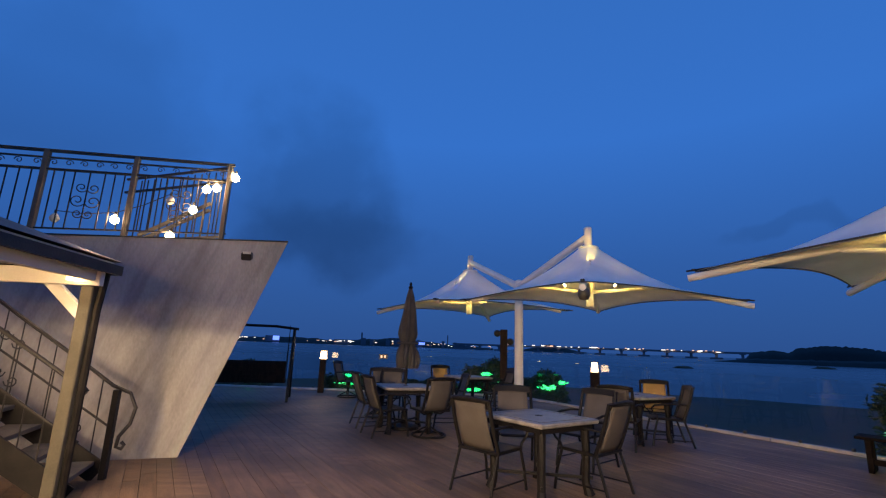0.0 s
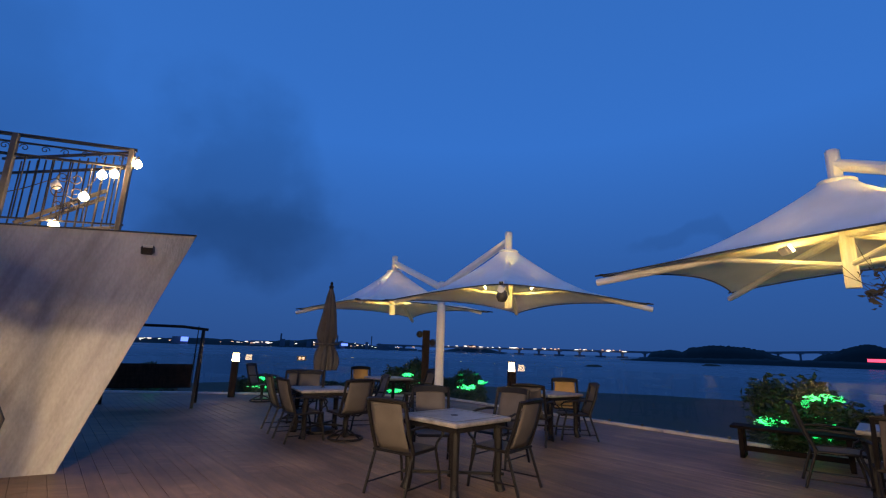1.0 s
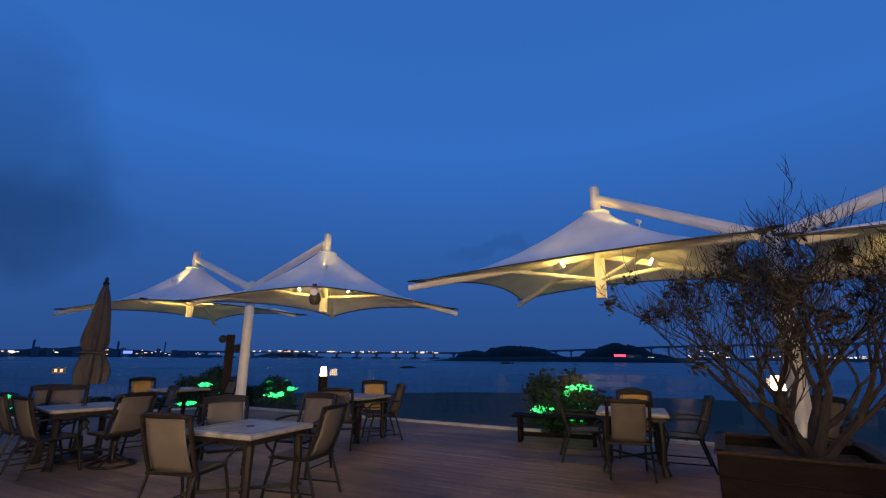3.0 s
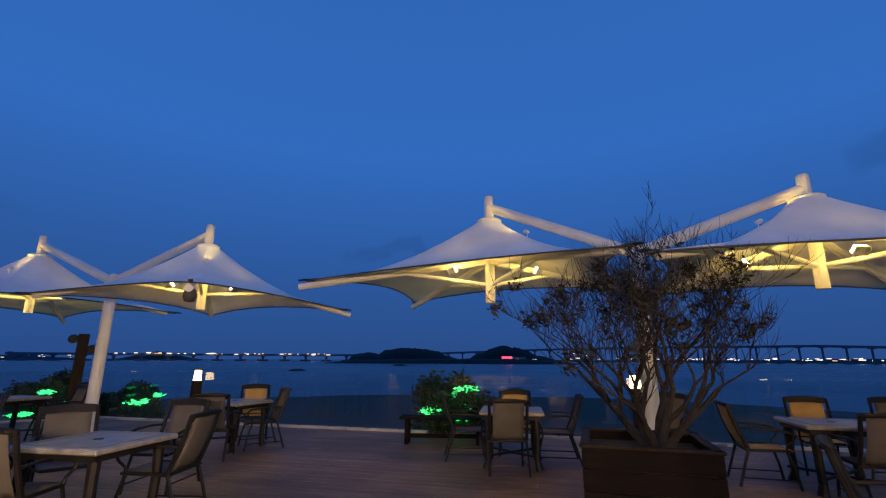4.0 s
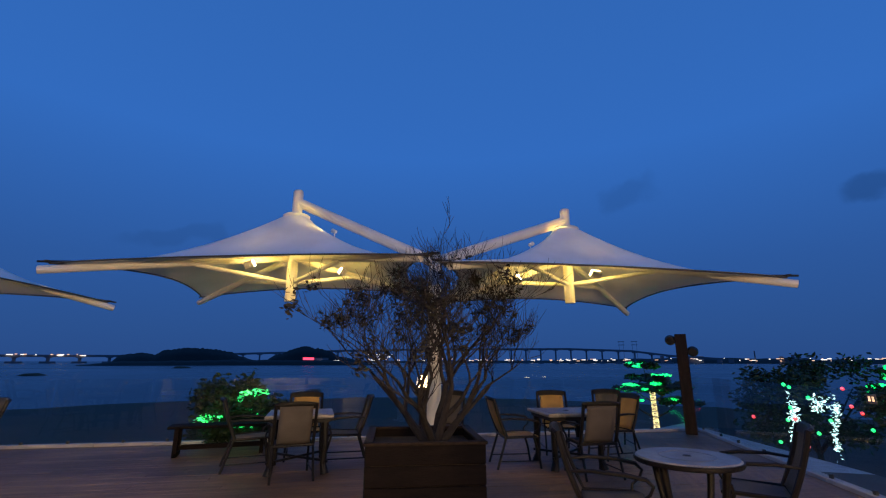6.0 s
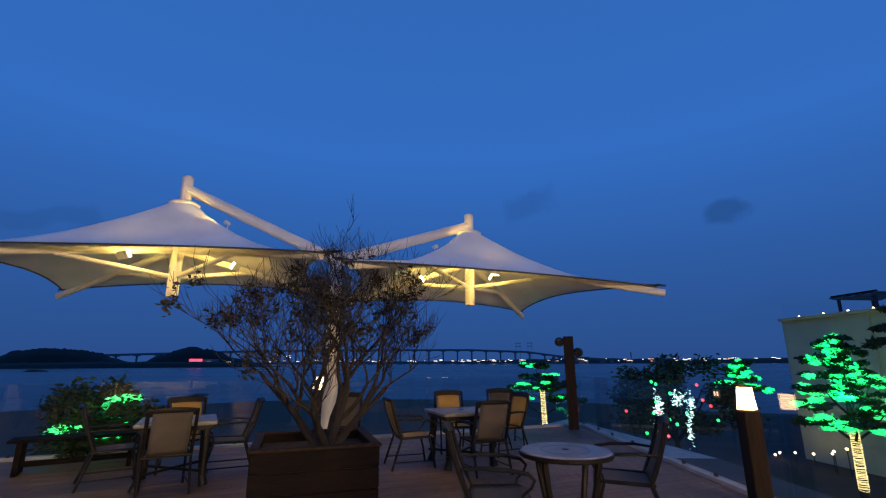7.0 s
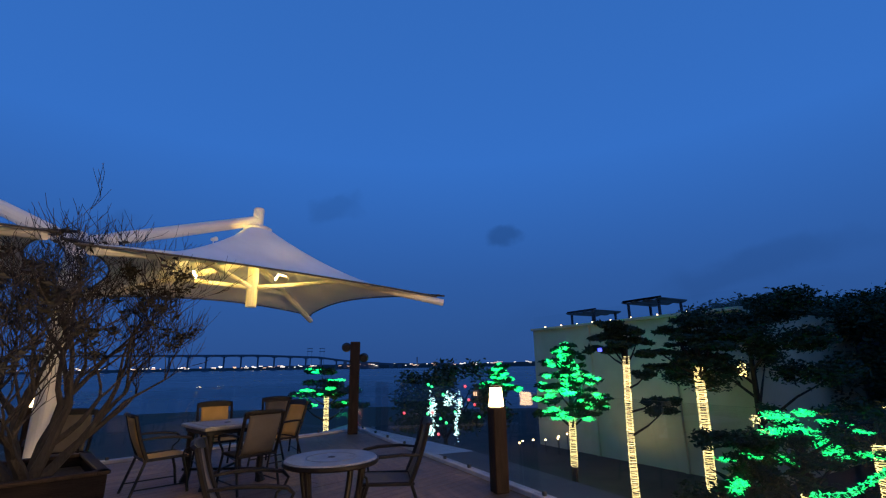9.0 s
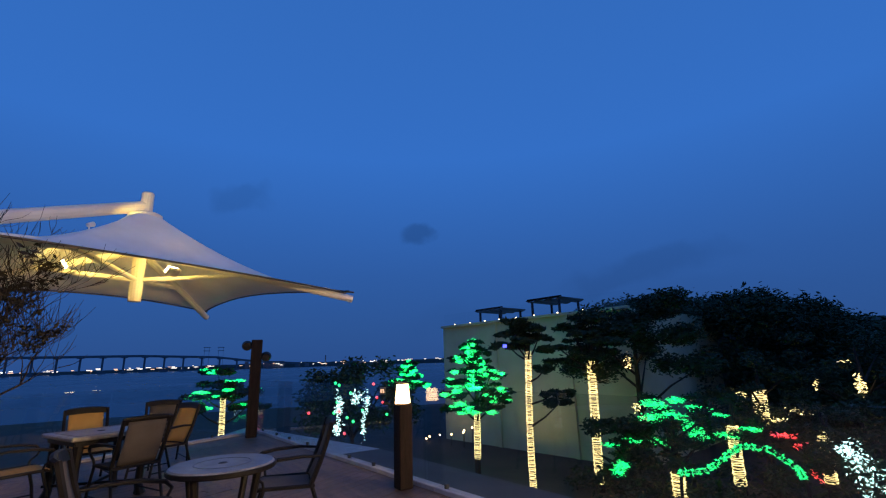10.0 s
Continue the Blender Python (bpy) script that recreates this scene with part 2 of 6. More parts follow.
l_.new(fc_.outputs["Object"], fn_.inputs["Vector"])
l_.new(fn_.outputs["Fac"], fr_.inputs[0])
l_.new(fr_.outputs[0], b_.inputs["Base Color"])
ft_ = n_.new("ShaderNodeBsdfTranslucent")
ft_.inputs["Color"].default_value = (0.8, 0.72, 0.55, 1)
fm_ = n_.new("ShaderNodeMixShader")
fm_.inputs[0].default_value = 0.06
l_.new(b_.outputs[0], fm_.inputs[1])
l_.new(ft_.outputs[0], fm_.inputs[2])
l_.new(fm_.outputs[0], n_["Material Output"].inputs["Surface"])

# clear balustrade glass
M_GLASS, n_, l_, b_ = material("clear_balustrade_glass")
gt_ = n_.new("ShaderNodeBsdfTransparent")
gt_.inputs["Color"].default_value = (0.96, 0.98, 0.98, 1)
gg_ = n_.new("ShaderNodeBsdfGlossy")
gg_.inputs["Roughness"].default_value = 0.01
gf_ = n_.new("ShaderNodeLayerWeight")
gf_.inputs["Blend"].default_value = 0.5
gp_ = n_.new("ShaderNodeMath")
gp_.operation = "POWER"
gp_.inputs[1].default_value = 5.0
l_.new(gf_.outputs["Facing"], gp_.inputs[0])
gr_ = n_.new("ShaderNodeMath")
gr_.operation = "MULTIPLY_ADD"
gr_.inputs[1].default_value, gr_.inputs[2].default_value = 0.93, 0.068
l_.new(gp_.outputs[0], gr_.inputs[0])
gm_ = n_.new("ShaderNodeMixShader")
l_.new(gr_.outputs[0], gm_.inputs[0])
l_.new(gt_.outputs[0], gm_.inputs[1])
l_.new(gg_.outputs[0], gm_.inputs[2])
l_.new(gm_.outputs[0], n_["Material Output"].inputs["Surface"])

# sea: dark, glossy, rippled
M_SEA, n_, l_, b_ = material("rippled_dusk_sea")
b_.inputs["Base Color"].default_value = (0.012, 0.03, 0.055, 1)
b_.inputs["Roughness"].default_value = 0.22
b_.inputs["IOR"].default_value = 1.33
sc_ = n_.new("ShaderNodeTexCoord")
sw_ = n_.new("ShaderNodeTexNoise")
sw_.inputs["Scale"].default_value, sw_.inputs["Detail"].default_value = 0.35, 5
l_.new(sc_.outputs["Object"], sw_.inputs["Vector"])
sw2_ = n_.new("ShaderNodeTexNoise")
sw2_.inputs["Scale"].default_value, sw2_.inputs["Detail"].default_value = 0.012, 4
l_.new(sc_.outputs["Object"], sw2_.inputs["Vector"])
sr_ = n_.new("ShaderNodeMapRange")
sr_.inputs["To Min"].default_value, sr_.inputs["To Max"].default_value = 0.12, 0.4
l_.new(sw2_.outputs["Fac"], sr_.inputs["Value"])
l_.new(sr_.outputs[0], b_.inputs["Roughness"])
sb_ = n_.new("ShaderNodeBump")
sb_.inputs["Strength"].default_value, sb_.inputs["Distance"].default_value = 0.5, 0.35
l_.new(sw_.outputs["Fac"], sb_.inputs["Height"])
l_.new(sb_.outputs[0], b_.inputs["Normal"])

# ---- mesh helpers ----


def part(name, bm, mat, parent=None, label="", smooth=False):
    """Links a bmesh as one mesh object, under a thing or a part."""
    me = bpy.data.meshes.new(name)
    bmesh.ops.recalc_face_normals(bm, faces=bm.faces)
    bm.to_mesh(me)
    bm.free()
    me.materials.append(mat)
    if smooth:
        for p in me.polygons:
            p.use_smooth = True
    ob = new(name, me)
    if parent is not None:
        ob.parent = parent
    if label:
        ob["label"] = label
    return ob


def empty(name, label, category, m=None, group="", kind=""):
    ob = new(name)
    ob.empty_display_size = 0.2
    if m is not None:
        ob.matrix_world = m
    return tagged(ob, label, category, group, kind)


def box(bm, c, s, m=None, bevel=0.0):
    """A box with centre c and sizes s, bevelled; m turns it."""
    r = bmesh.ops.create_cube(bm, size=1.0)
    vs = r["verts"]
    bmesh.ops.scale(bm, vec=s, verts=vs)
    if bevel:
        es = {e for v in vs for e in v.link_edges}
        b = bmesh.ops.bevel(bm, geom=list(es), offset=bevel, segments=1, affect="EDGES")
        vs = list({v for f in b["faces"] for v in f.verts} | {v for v in vs if v.is_valid})
    if m is not None:
        bmesh.ops.transform(bm, matrix=m, verts=vs)
    bmesh.ops.translate(bm, vec=c, verts=vs)
    return vs


def prism(bm, pts, z0, z1):
    """An upright solid over the outline pts."""
    lo = [bm.verts.new((x, y, z0)) for x, y in pts]
    hi = [bm.verts.new((x, y, z1)) for x, y in pts]
    bm.faces.new(lo[::-1])
    bm.faces.new(hi)
    for i in range(len(pts)):
        j = (i + 1) % len(pts)
        bm.faces.new((lo[i], lo[j], hi[j], hi[i]))


def tube(bm, pts, r, seg=6, closed=False, flat=1.0):
    """A round bar along pts; r is a radius or a list of radii."""
    pts = [Vector(p) for p in pts]
    n = len(pts)
    rs = r if isinstance(r, (list, tuple)) else [r] * n
    rings = []
    side = None
    for i, p in enumerate(pts):
        a = pts[(i - 1) % n] if (i or closed) else p
        b = pts[(i + 1) % n] if (i < n - 1 or closed) else p
        d = (b - a).normalized()
        if side is None:
            side = d.orthogonal().normalized()
            if abs(d.z) < 0.9:
                side = d.cross(Vector((0, 0, 1))).normalized()
        else:
            side = (side - d * side.dot(d)).normalized()
        up = d.cross(side)
        rings.append([bm.verts.new(p + rs[i] * (math.cos(t) * side + flat * math.sin(t) * up)) for t in (2 * math.pi * k / seg + math.pi / seg for k in range(seg))])
    for i in range(n if closed else n - 1):
        a, b = rings[i], rings[(i + 1) % n]
        for k in range(seg):
            bm.faces.new((a[k], a[(k + 1) % seg], b[(k + 1) % seg], b[k]))
    if not closed:
        bm.faces.new(rings[0][::-1])
        bm.faces.new(rings[-1])


def bar(bm, a, b, w, h=None, bevel=0.0):
    """A square bar from a to b."""
    a, b = Vector(a), Vector(b)
    d = b - a
    m = d.to_track_quat("X", "Z").to_matrix().to_4x4()
    box(bm, (a + b) / 2, (d.length, w, h or w), m, bevel)


def lathe(bm, profile, seg=20, c=(0, 0, 0)):
    """A turned solid from (radius, z) pairs."""
    rings = []
    for r, z in profile:
        rings.append([bm.verts.new((c[0] + r * math.cos(2 * math.pi * k / seg), c[1] + r * math.sin(2 * math.pi * k / seg), c[2] + z)) for k in range(seg)])
    for a, b in zip(rings, rings[1:]):
        for k in range(seg):
            bm.faces.new((a[k], a[(k + 1) % seg], b[(k + 1) % seg], b[k]))
    bm.faces.new(rings[0][::-1])
    bm.faces.new(rings[-1])


def sheet(bm, f, nu, nv, thick=0.0):
    """A curved sheet f(u, v), u and v from 0 to 1, with thickness."""
    vs = [[bm.verts.new(f(i / nu, j / nv)) for j in range(nv + 1)] for i in range(nu + 1)]
    fs = [bm.faces.new((vs[i][j], vs[i + 1][j], vs[i + 1][j + 1], vs[i][j + 1])) for i in range(nu) for j in range(nv)]
    if thick:
        bm.normal_update()
        bmesh.ops.solidify(bm, geom=fs, thickness=thick)


def mesh_of(name, verts, faces, mat, parent=None, label=""):
    me = bpy.data.meshes.new(name)
    me.from_pydata([tuple(v) for v in verts], [], [tuple(f) for f in faces])
    me.materials.append(mat)
    ob = new(name, me)
    if parent is not None:
        ob.parent = parent
    if label:
        ob["label"] = label
    return ob


def leaf_cloud(name, clumps, count, size, mat, parent=None, label="", flat=0.5, seed=1, shell=0.5):
    """Small bent leaves scattered through clumps of (x, y, z, rx, ry, rz)."""
    rng = np.random.default_rng(seed)
    cl = np.array(clumps, float)
    wgt = (cl[:, 3] * cl[:, 4] * cl[:, 5]) ** 0.7
    pick = rng.choice(len(cl), count, p=wgt / wgt.sum())
    d = rng.normal(size=(count, 3))
    d /= np.linalg.norm(d, axis=1)[:, None]
    rad = shell + (1 - shell) * rng.random(count) ** 0.6
    rad *= 1 + 0.16 * rng.normal(size=count)
    c = cl[pick, :3] + d * cl[pick, 3:] * rad[:, None]
    a = rng.normal(size=(count, 3))
    a[:, 2] *= flat
    a /= np.linalg.norm(a, axis=1)[:, None]
    b = np.cross(a, rng.normal(size=(count, 3)))
    b /= np.linalg.norm(b, axis=1)[:, None]
    s = size * (0.6 + 0.8 * rng.random(count))[:, None]
    nrm = np.cross(a, b)
    v = np.stack([c - a * s, c + b * s * 0.42 + nrm * s * 0.15, c + a * s, c - b * s * 0.42 + nrm * s * 0.15], 1).reshape(-1, 3)
    k = np.arange(count)[:, None] * 4
    f = np.concatenate([k + [[0, 1, 2]], k + [[0, 2, 3]]], 0)
    ob = mesh_of(name, v.tolist(), f.tolist(), mat, parent, label)
    ob["kind"] = "stuff"
    return ob


# ---- plan: the deck's long edge faces the sea ----
ALONG = Vector((0.42, -0.907, 0)).normalized()
OUT = Vector((0.907, 0.42, 0)).normalized()
CORNER_S = Vector((11.85, -2.85, 0))
CORNER_N = Vector((3.95, 14.25, 0))
WEST_N = Vector((-9.0, 15.6, 0))
SOUTH_END = Vector((-6.0, -4.45, 0))
SEA_Z, GARDEN_Z = -4.2, -2.6

# ---- setting: sea, shore, ground ----
bm = bmesh.new()
bmesh.ops.create_circle(bm, cap_ends=True, radius=4600, segments=96)
sea = part("water", bm, M_SEA)
sea.location = (0, 0, SEA_Z)
tagged(sea, "calm dark blue sea at dusk with faint ripples", "sea", kind="structure")

rng = random.Random(5)
bm = bmesh.new()
cen = bm.verts.new((9, 3, SEA_Z + 0.5))
ring = []
for k in range(72):
    a = 2 * math.pi * k / 72
    rr = 71 + 15 * math.cos(a - radians(58)) + 5 * noise.noise((3.1 * math.cos(a), 3.1 * math.sin(a), 2.0)) + rng.uniform(-1.5, 1.5)
    ring.append((bm.verts.new((rr * 0.55 * math.cos(a), rr * 0.55 * math.sin(a), SEA_Z + 0.25)), bm.verts.new((rr * math.cos(a), rr * math.sin(a), SEA_Z - 0.06))))
for k in range(72):
    (a0, a1), (b0, b1) = ring[k], ring[(k + 1) % 72]
    bm.faces.new((cen, a0, b0))
    bm.faces.new((a0, a1, b1, b0))
tagged(part("ground", bm, M_MUD, smooth=True), "dark wet tidal mud flat below the deck", "ground", kind="structure")

bm = bmesh.new()
prism(bm, [(13.5, -2.2), (26, -2.0), (34, -9), (40, -30), (10, -60), (-12, -60), (-12, -5.0), (11.0, -5.0)], SEA_Z - 0.2, GARDEN_Z)
tagged(part("garden_ground", bm, M_EARTH), "dark garden ground below the terrace", "ground", kind="structure")

# ---- the deck ----
DECK = [CORNER_N, CORNER_S, SOUTH_END, Vector((-9.0, -4.6, 0)), WEST_N]
bm = bmesh.new()
prism(bm, [(p.x, p.y) for p in DECK[::-1]], -0.5, -0.045)
deck = tagged(part("floor", bm, M_DARKWOOD), "weathered brown timber deck of long boards", "deck", kind="structure")


def kerb(a, b, name="kerb"):
    bm = bmesh.new()
    d = (b - a).normalized()
    n = Vector((-d.y, d.x, 0))
    for i in range(8):
        p, q = a.lerp(b, i / 8) + d * 0.004, a.lerp(b, (i + 1) / 8) - d * 0.004
        bar(bm, p + n * 0.06 + Vector((0, 0, -0.2)), q + n * 0.06 + Vector((0, 0, -0.2)), 0.13, 0.5, 0.008)
    return tagged(part(name, bm, M_KERB), "pale low stone kerb along the deck edge", "kerb", kind="structure")


kerb(CORNER_S, CORNER_N)
kerb(SOUTH_END, CORNER_S)
kerb(CORNER_N, WEST_N)

# retaining wall and ledge below the deck edge
bm = bmesh.new()
prism(bm, [(p.x, p.y) for p in (CORNER_N + Vector((-0.1, 0.2, 0)), CORNER_S + Vector((0.2, 0, 0)), CORNER_S + Vector((1.3, -0.5, 0)), CORNER_N + OUT * 1.6 + Vector((0, 1.2, 0)), WEST_N + Vector((0, 1.4, 0)), WEST_N + Vector((0, 0.2, 0)))][::-1], SEA_Z - 0.2, -0.42)
tagged(part("wall_terrace", bm, M_CONCRETE), "grey concrete retaining wall under the deck", "wall", kind="structure")
# one ledge in two tones: dark colour for unlit, pale for the lamplit corner
for name, mat, outline, label in (
        ("wall_ledge", M_SHADECONC, [(-6, -6.1), (9.6, -4.75), (9.6, -3.18), (5.3, -3.6), (-6, -4.66)], "concrete ledge outside the balustrade, coloured dark as unlit"),
        ("wall_ledge_corner", M_KERB, [(9.6, -4.75), (15.6, -3.3), (13.3, -1.7), (11.95, -2.95), (9.6, -3.18)], "concrete ledge round the deck corner, coloured pale as lamplit")):
    bm = bmesh.new()
    prism(bm, outline, GARDEN_Z - 0.5, -0.30)
    tagged(part(name, bm, mat), label, "wall", kind="structure")


def balustrade(a, b, count):
    """Frameless glass panes on the kerb, with small steel clamps."""
    d = (b - a).normalized()
    n = Vector((-d.y, d.x, 0))
    root = empty("glass_balustrade", "clear frameless glass balustrade panes on a pale kerb", "balustrade", kind="structure")
    for i in range(count):
        p, q = a.lerp(b, i / count) + d * 0.015, a.lerp(b, (i + 1) / count) - d * 0.015
        bm = bmesh.new()
        m_ = (p + q) / 2 + n * 0.075
        box(bm, m_ + Vector((0, 0, 0.585)), ((q - p).length, 0.012, 1.07), Matrix.Rotation(math.atan2(d.y, d.x), 4, "Z"))
        pane = part("pane", bm, M_GLASS, root)
        pane.visible_shadow = False
        for s in (0.22, 0.78):
            bm = bmesh.new()
            c = p.lerp(q, s) + n * 0.075
            box(bm, c + Vector((0, 0, 0.075)), (0.045, 0.04, 0.05), Matrix.Rotation(math.atan2(d.y, d.x), 4, "Z"), 0.006)
            part("clamp", bm, M_GALV, root, "brushed steel clamp")


balustrade(CORNER_S, CORNER_N, 12)
balustrade(SOUTH_END, CORNER_S, 11)
balustrade(CORNER_N, WEST_N, 8)

# ---- ship-prow wall with its upper deck ----
WALL_D = Vector((-0.9727, -0.2323, 0))
STEM_LO, STEM_HI = Vector((-2.43, 6.22, 0)), Vector((-1.47, 6.45, 2.78))
prow = empty("prow_wall", "grey stained concrete ship-prow wall with a raking stem", "wall", kind="structure")
bm = bmesh.new()
SIDE2 = Vector((-0.75, 0.66, 0))
FAR = 7.0
lo_a, hi_a = STEM_LO + WALL_D * FAR, Vector((*(STEM_LO + WALL_D * FAR).to_2d(), 2.15))
lo_b = STEM_LO + SIDE2 * 5
hi_b = Vector((*lo_b.to_2d(), 2.5))
v = [bm.verts.new(p) for p in (lo_a, STEM_LO, lo_b, hi_a, STEM_HI, hi_b)]
for f in ((0, 1, 4, 3), (1, 2, 5, 4), (2, 0, 3, 5), (0, 2, 1), (3, 4, 5)):
    bm.faces.new([v[i] for i in f])
bmesh.ops.subdivide_edges(bm, edges=bm.edges, cuts=3, use_grid_fill=True)
part("hull", bm, M_CONCRETE, prow)
bm = bmesh.new()
n2 = Vector((0.2323, -0.9727, 0))
tube(bm, [hi_a + n2 * 0.012, STEM_HI + n2 * 0.012], 0.012, 4)
part("cap_edge", bm, M_IRON, prow, "thin dark metal drip edge")

# the railing on top of the prow
rail = empty("upper_railing", "dark wrought-iron railing with scrolls on the prow's upper deck", "railing")


def on_wall(s, z, off=0.0):
    """A point s metres back from the stem's foot along the prow wall."""
    p = STEM_LO + WALL_D * s + n2 * off
    return Vector((p.x, p.y, z))


def deck_z(s):
    return 2.715 - 0.082 * (s + 0.12)


def scroll(bm, c, ax, r, turns, seg=18, t0=0.0, flip=1, w=0.007):
    """A wrought spiral round c in the plane of ax and z."""
    pts = []
    for k in range(seg + 1):
        f = k / seg
        a = t0 + flip * turns * 2 * math.pi * f
        rr = r * (1 - 0.8 * f)
        pts.append(c + ax * (rr * math.cos(a)) + Vector((0, 0, rr * math.sin(a))))
    tube(bm, pts, w, 4)


RAIL_S = (-0.13, 0.98, 1.93, 3.0, 4.1)
for s in RAIL_S:
    bm = bmesh.new()
    bar(bm, on_wall(s, deck_z(s) - 0.02, -0.05), on_wall(s, deck_z(s) + 1.09, -0.05), 0.06, 0.06, 0.005)
    part("post", bm, M_GALV, rail, "square steel post")
for h, w in ((1.08, 0.045), (0.99, 0.026), (0.84, 0.036), (0.09, 0.026)):
    bm = bmesh.new()
    bar(bm, on_wall(RAIL_S[0] - 0.05, deck_z(RAIL_S[0]) + h, -0.05), on_wall(RAIL_S[-1], deck_z(RAIL_S[-1]) + h, -0.05), w, w * 0.7)
    part("rail", bm, M_IRON, rail)
for a, b in zip(RAIL_S, RAIL_S[1:]):
    nb = 9
    for k in range(1, nb):
        s = a + (b - a) * k / nb
        if k in (4, 5):
            continue
        bm = bmesh.new()
        bar(bm, on_wall(s, deck_z(s) + 0.09, -0.05), on_wall(s, deck_z(s) + 0.84, -0.05), 0.012)
        part("baluster", bm, M_IRON, rail)
    mid = (a + b) / 2
    bm = bmesh.new()
    bar(bm, on_wall(mid, deck_z(mid) + 0.09, -0.05), on_wall(mid, deck_z(mid) + 0.84, -0.05), 0.012)
    part("baluster", bm, M_IRON, rail)
    for zc, r in ((0.62, 0.07), (0.45, 0.09), (0.28, 0.06)):
        for sg in (-1, 1):
            bm = bmesh.new()
            c = on_wall(mid + sg * r * 0.9, deck_z(mid) + zc, -0.05)
            scroll(bm, c, WALL_D * sg, r, 1.4, t0=math.pi)
            part("scroll", bm, M_IRON, rail)
    for k in range(6):
        bm = bmesh.new()
        sc = a + (b - a) * (k + 0.5) / 6
        scroll(bm, on_wall(sc, deck_z(sc) + 0.93, -0.05), WALL_D * (1 if k % 2 else -1), 0.045, 1.2, 10, w=0.006)
        part("frieze_scroll", bm, M_IRON, rail)
# the railing's return across the prow, and its mesh of balusters
back_dir = Vector((-0.90, 0.43, 0))
ret0 = on_wall(-0.13, deck_z(0), -0.05)
for k in range(14):
    bm = bmesh.new()
    p = ret0 + back_dir * (0.12 + 0.13 * k)
    bar(bm, p + Vector((0, 0, 0.0)), p + Vector((0, 0, 1.0)), 0.014)
    part("baluster", bm, M_IRON, rail)
for h in (1.05, 0.84, 0.06):
    bm = bmesh.new()
    bar(bm, ret0 + Vector((0, 0, h)), ret0 + back_dir * 2.0 + Vector((0, 0, h)), 0.03)
    part("rail", bm, M_IRON, rail)

# festoon bulbs strung along the upper railing
festoon = empty("festoon_lights", "festoon string of warm bulbs along the upper railing", "string lights")
bulbs = [(-0.2, 3.64, 1), (0.02, 3.46, 1), (0.14, 3.42, 1), (0.27, 3.11, 1), (0.49, 2.72, 1), (0.55, 3.2, 0), (1.13, 2.86, 1), (1.75, 2.80, 0)]
bm = bmesh.new()
prev = None
for s, z, on in bulbs:
    p = on_wall(s, z + 0.09, -0.12)
    if prev is not None:
        mid = (p + prev) / 2 - Vector((0, 0, 0.03))
        tube(bm, [prev, mid, p], 0.006, 4)
    prev = p
part("cable", bm, M_IRON, festoon, "thin black cable")
for s, z, on in bulbs:
    c = on_wall(s, z, -0.12)
    bm = bmesh.new()
    lathe(bm, [(0.012, 0.06), (0.03, 0.04), (0.054, 0.0), (0.046, -0.035), (0.018, -0.058)], 10, c)
    part("bulb", bm, M_BULB if on else M_BULBOFF, festoon, "lit warm bulb" if on else "unlit bulb", True)
    bm = bmesh.new()
    lathe(bm, [(0.013, 0.05), (0.015, 0.1)], 8, c)
    part("socket", bm, M_IRON, festoon)
    if on:
        lamp("POINT", pose(c.x, c.y - 0.1, c.z), 15, WARM, 0.05)

# the diagonal handrail of a flight of steps on the upper deck
bm = bmesh.new()
for off in (0, 0.34):
    bar(bm, on_wall(1.0, 2.7 + off * 0.25, -0.7), on_wall(0.15, 3.28 + off * 0.3, -0.7), 0.03, 0.05)
    for k in range(5):
        s = 0.95 - 0.18 * k
        z = 2.72 + 0.6 * (1.0 - s) / 0.85
        if off == 0:
            bar(bm, on_wall(s, 2.6, -0.7), on_wall(s, z, -0.7), 0.02)
upper_stair = part("stair_rail", bm, M_GALV)
tagged(upper_stair, "sloping steel stair handrail on the upper deck", "handrail")

# floodlight on the prow
flood = empty("floodlight", "small unlit black floodlight fixed on the concrete prow", "floodlight")
bm = bmesh.new()
box(bm, on_wall(-0.49, 2.5, 0.14), (0.13, 0.09, 0.10), Matrix.Rotation(radians(25), 4, "X"), 0.012)
part("housing", bm, M_IRON, flood)
bm = bmesh.new()
bar(bm, on_wall(-0.44, 2.52, 0.0), on_wall(-0.44, 2.5, 0.14), 0.02)
part("bracket", bm, M_IRON, flood)
bm = bmesh.new()
box(bm, on_wall(-0.49, 2.535, 0.20), (0.10, 0.012, 0.03), Matrix.Rotation(radians(25), 4, "X"))
part("lens", bm, M_BULBOFF, flood, "pale glass lens")

# ---- veranda and stairs beside the prow ----
veranda = empty("veranda", "low veranda roof on painted steel posts with timber braces", "veranda", kind="structure")
bm = bmesh.new()
roof_lo = [(-2.52, 4.42), (-2.52, -8.0), (-5.5, -8.0), (-5.5, 4.42)]
prism(bm, roof_lo, 2.0, 2.06)
part("roof_deck", bm, M_WHITE, veranda, "pale boarded soffit")
bm = bmesh.new()
vs = [bm.verts.new(p) for p in ((-2.47, 4.48, 1.95), (-2.47, -8, 1.95), (-5.6, -8, 1.95), (-5.6, 4.48, 1.95), (-3.7, 3.2, 2.52), (-3.7, -8, 2.52), (-2.47, 4.48, 2.07), (-2.47, -8, 2.07), (-5.6, 4.48, 2.07), (-5.6, -8, 2.07))]
for f in ((6, 7, 5, 4), (6, 4, 8), (4, 5, 9, 8)):
    bm.faces.new([vs[i] for i in f])
part("roof_sheet", bm, M_ROOF, veranda, "dark metal roof")
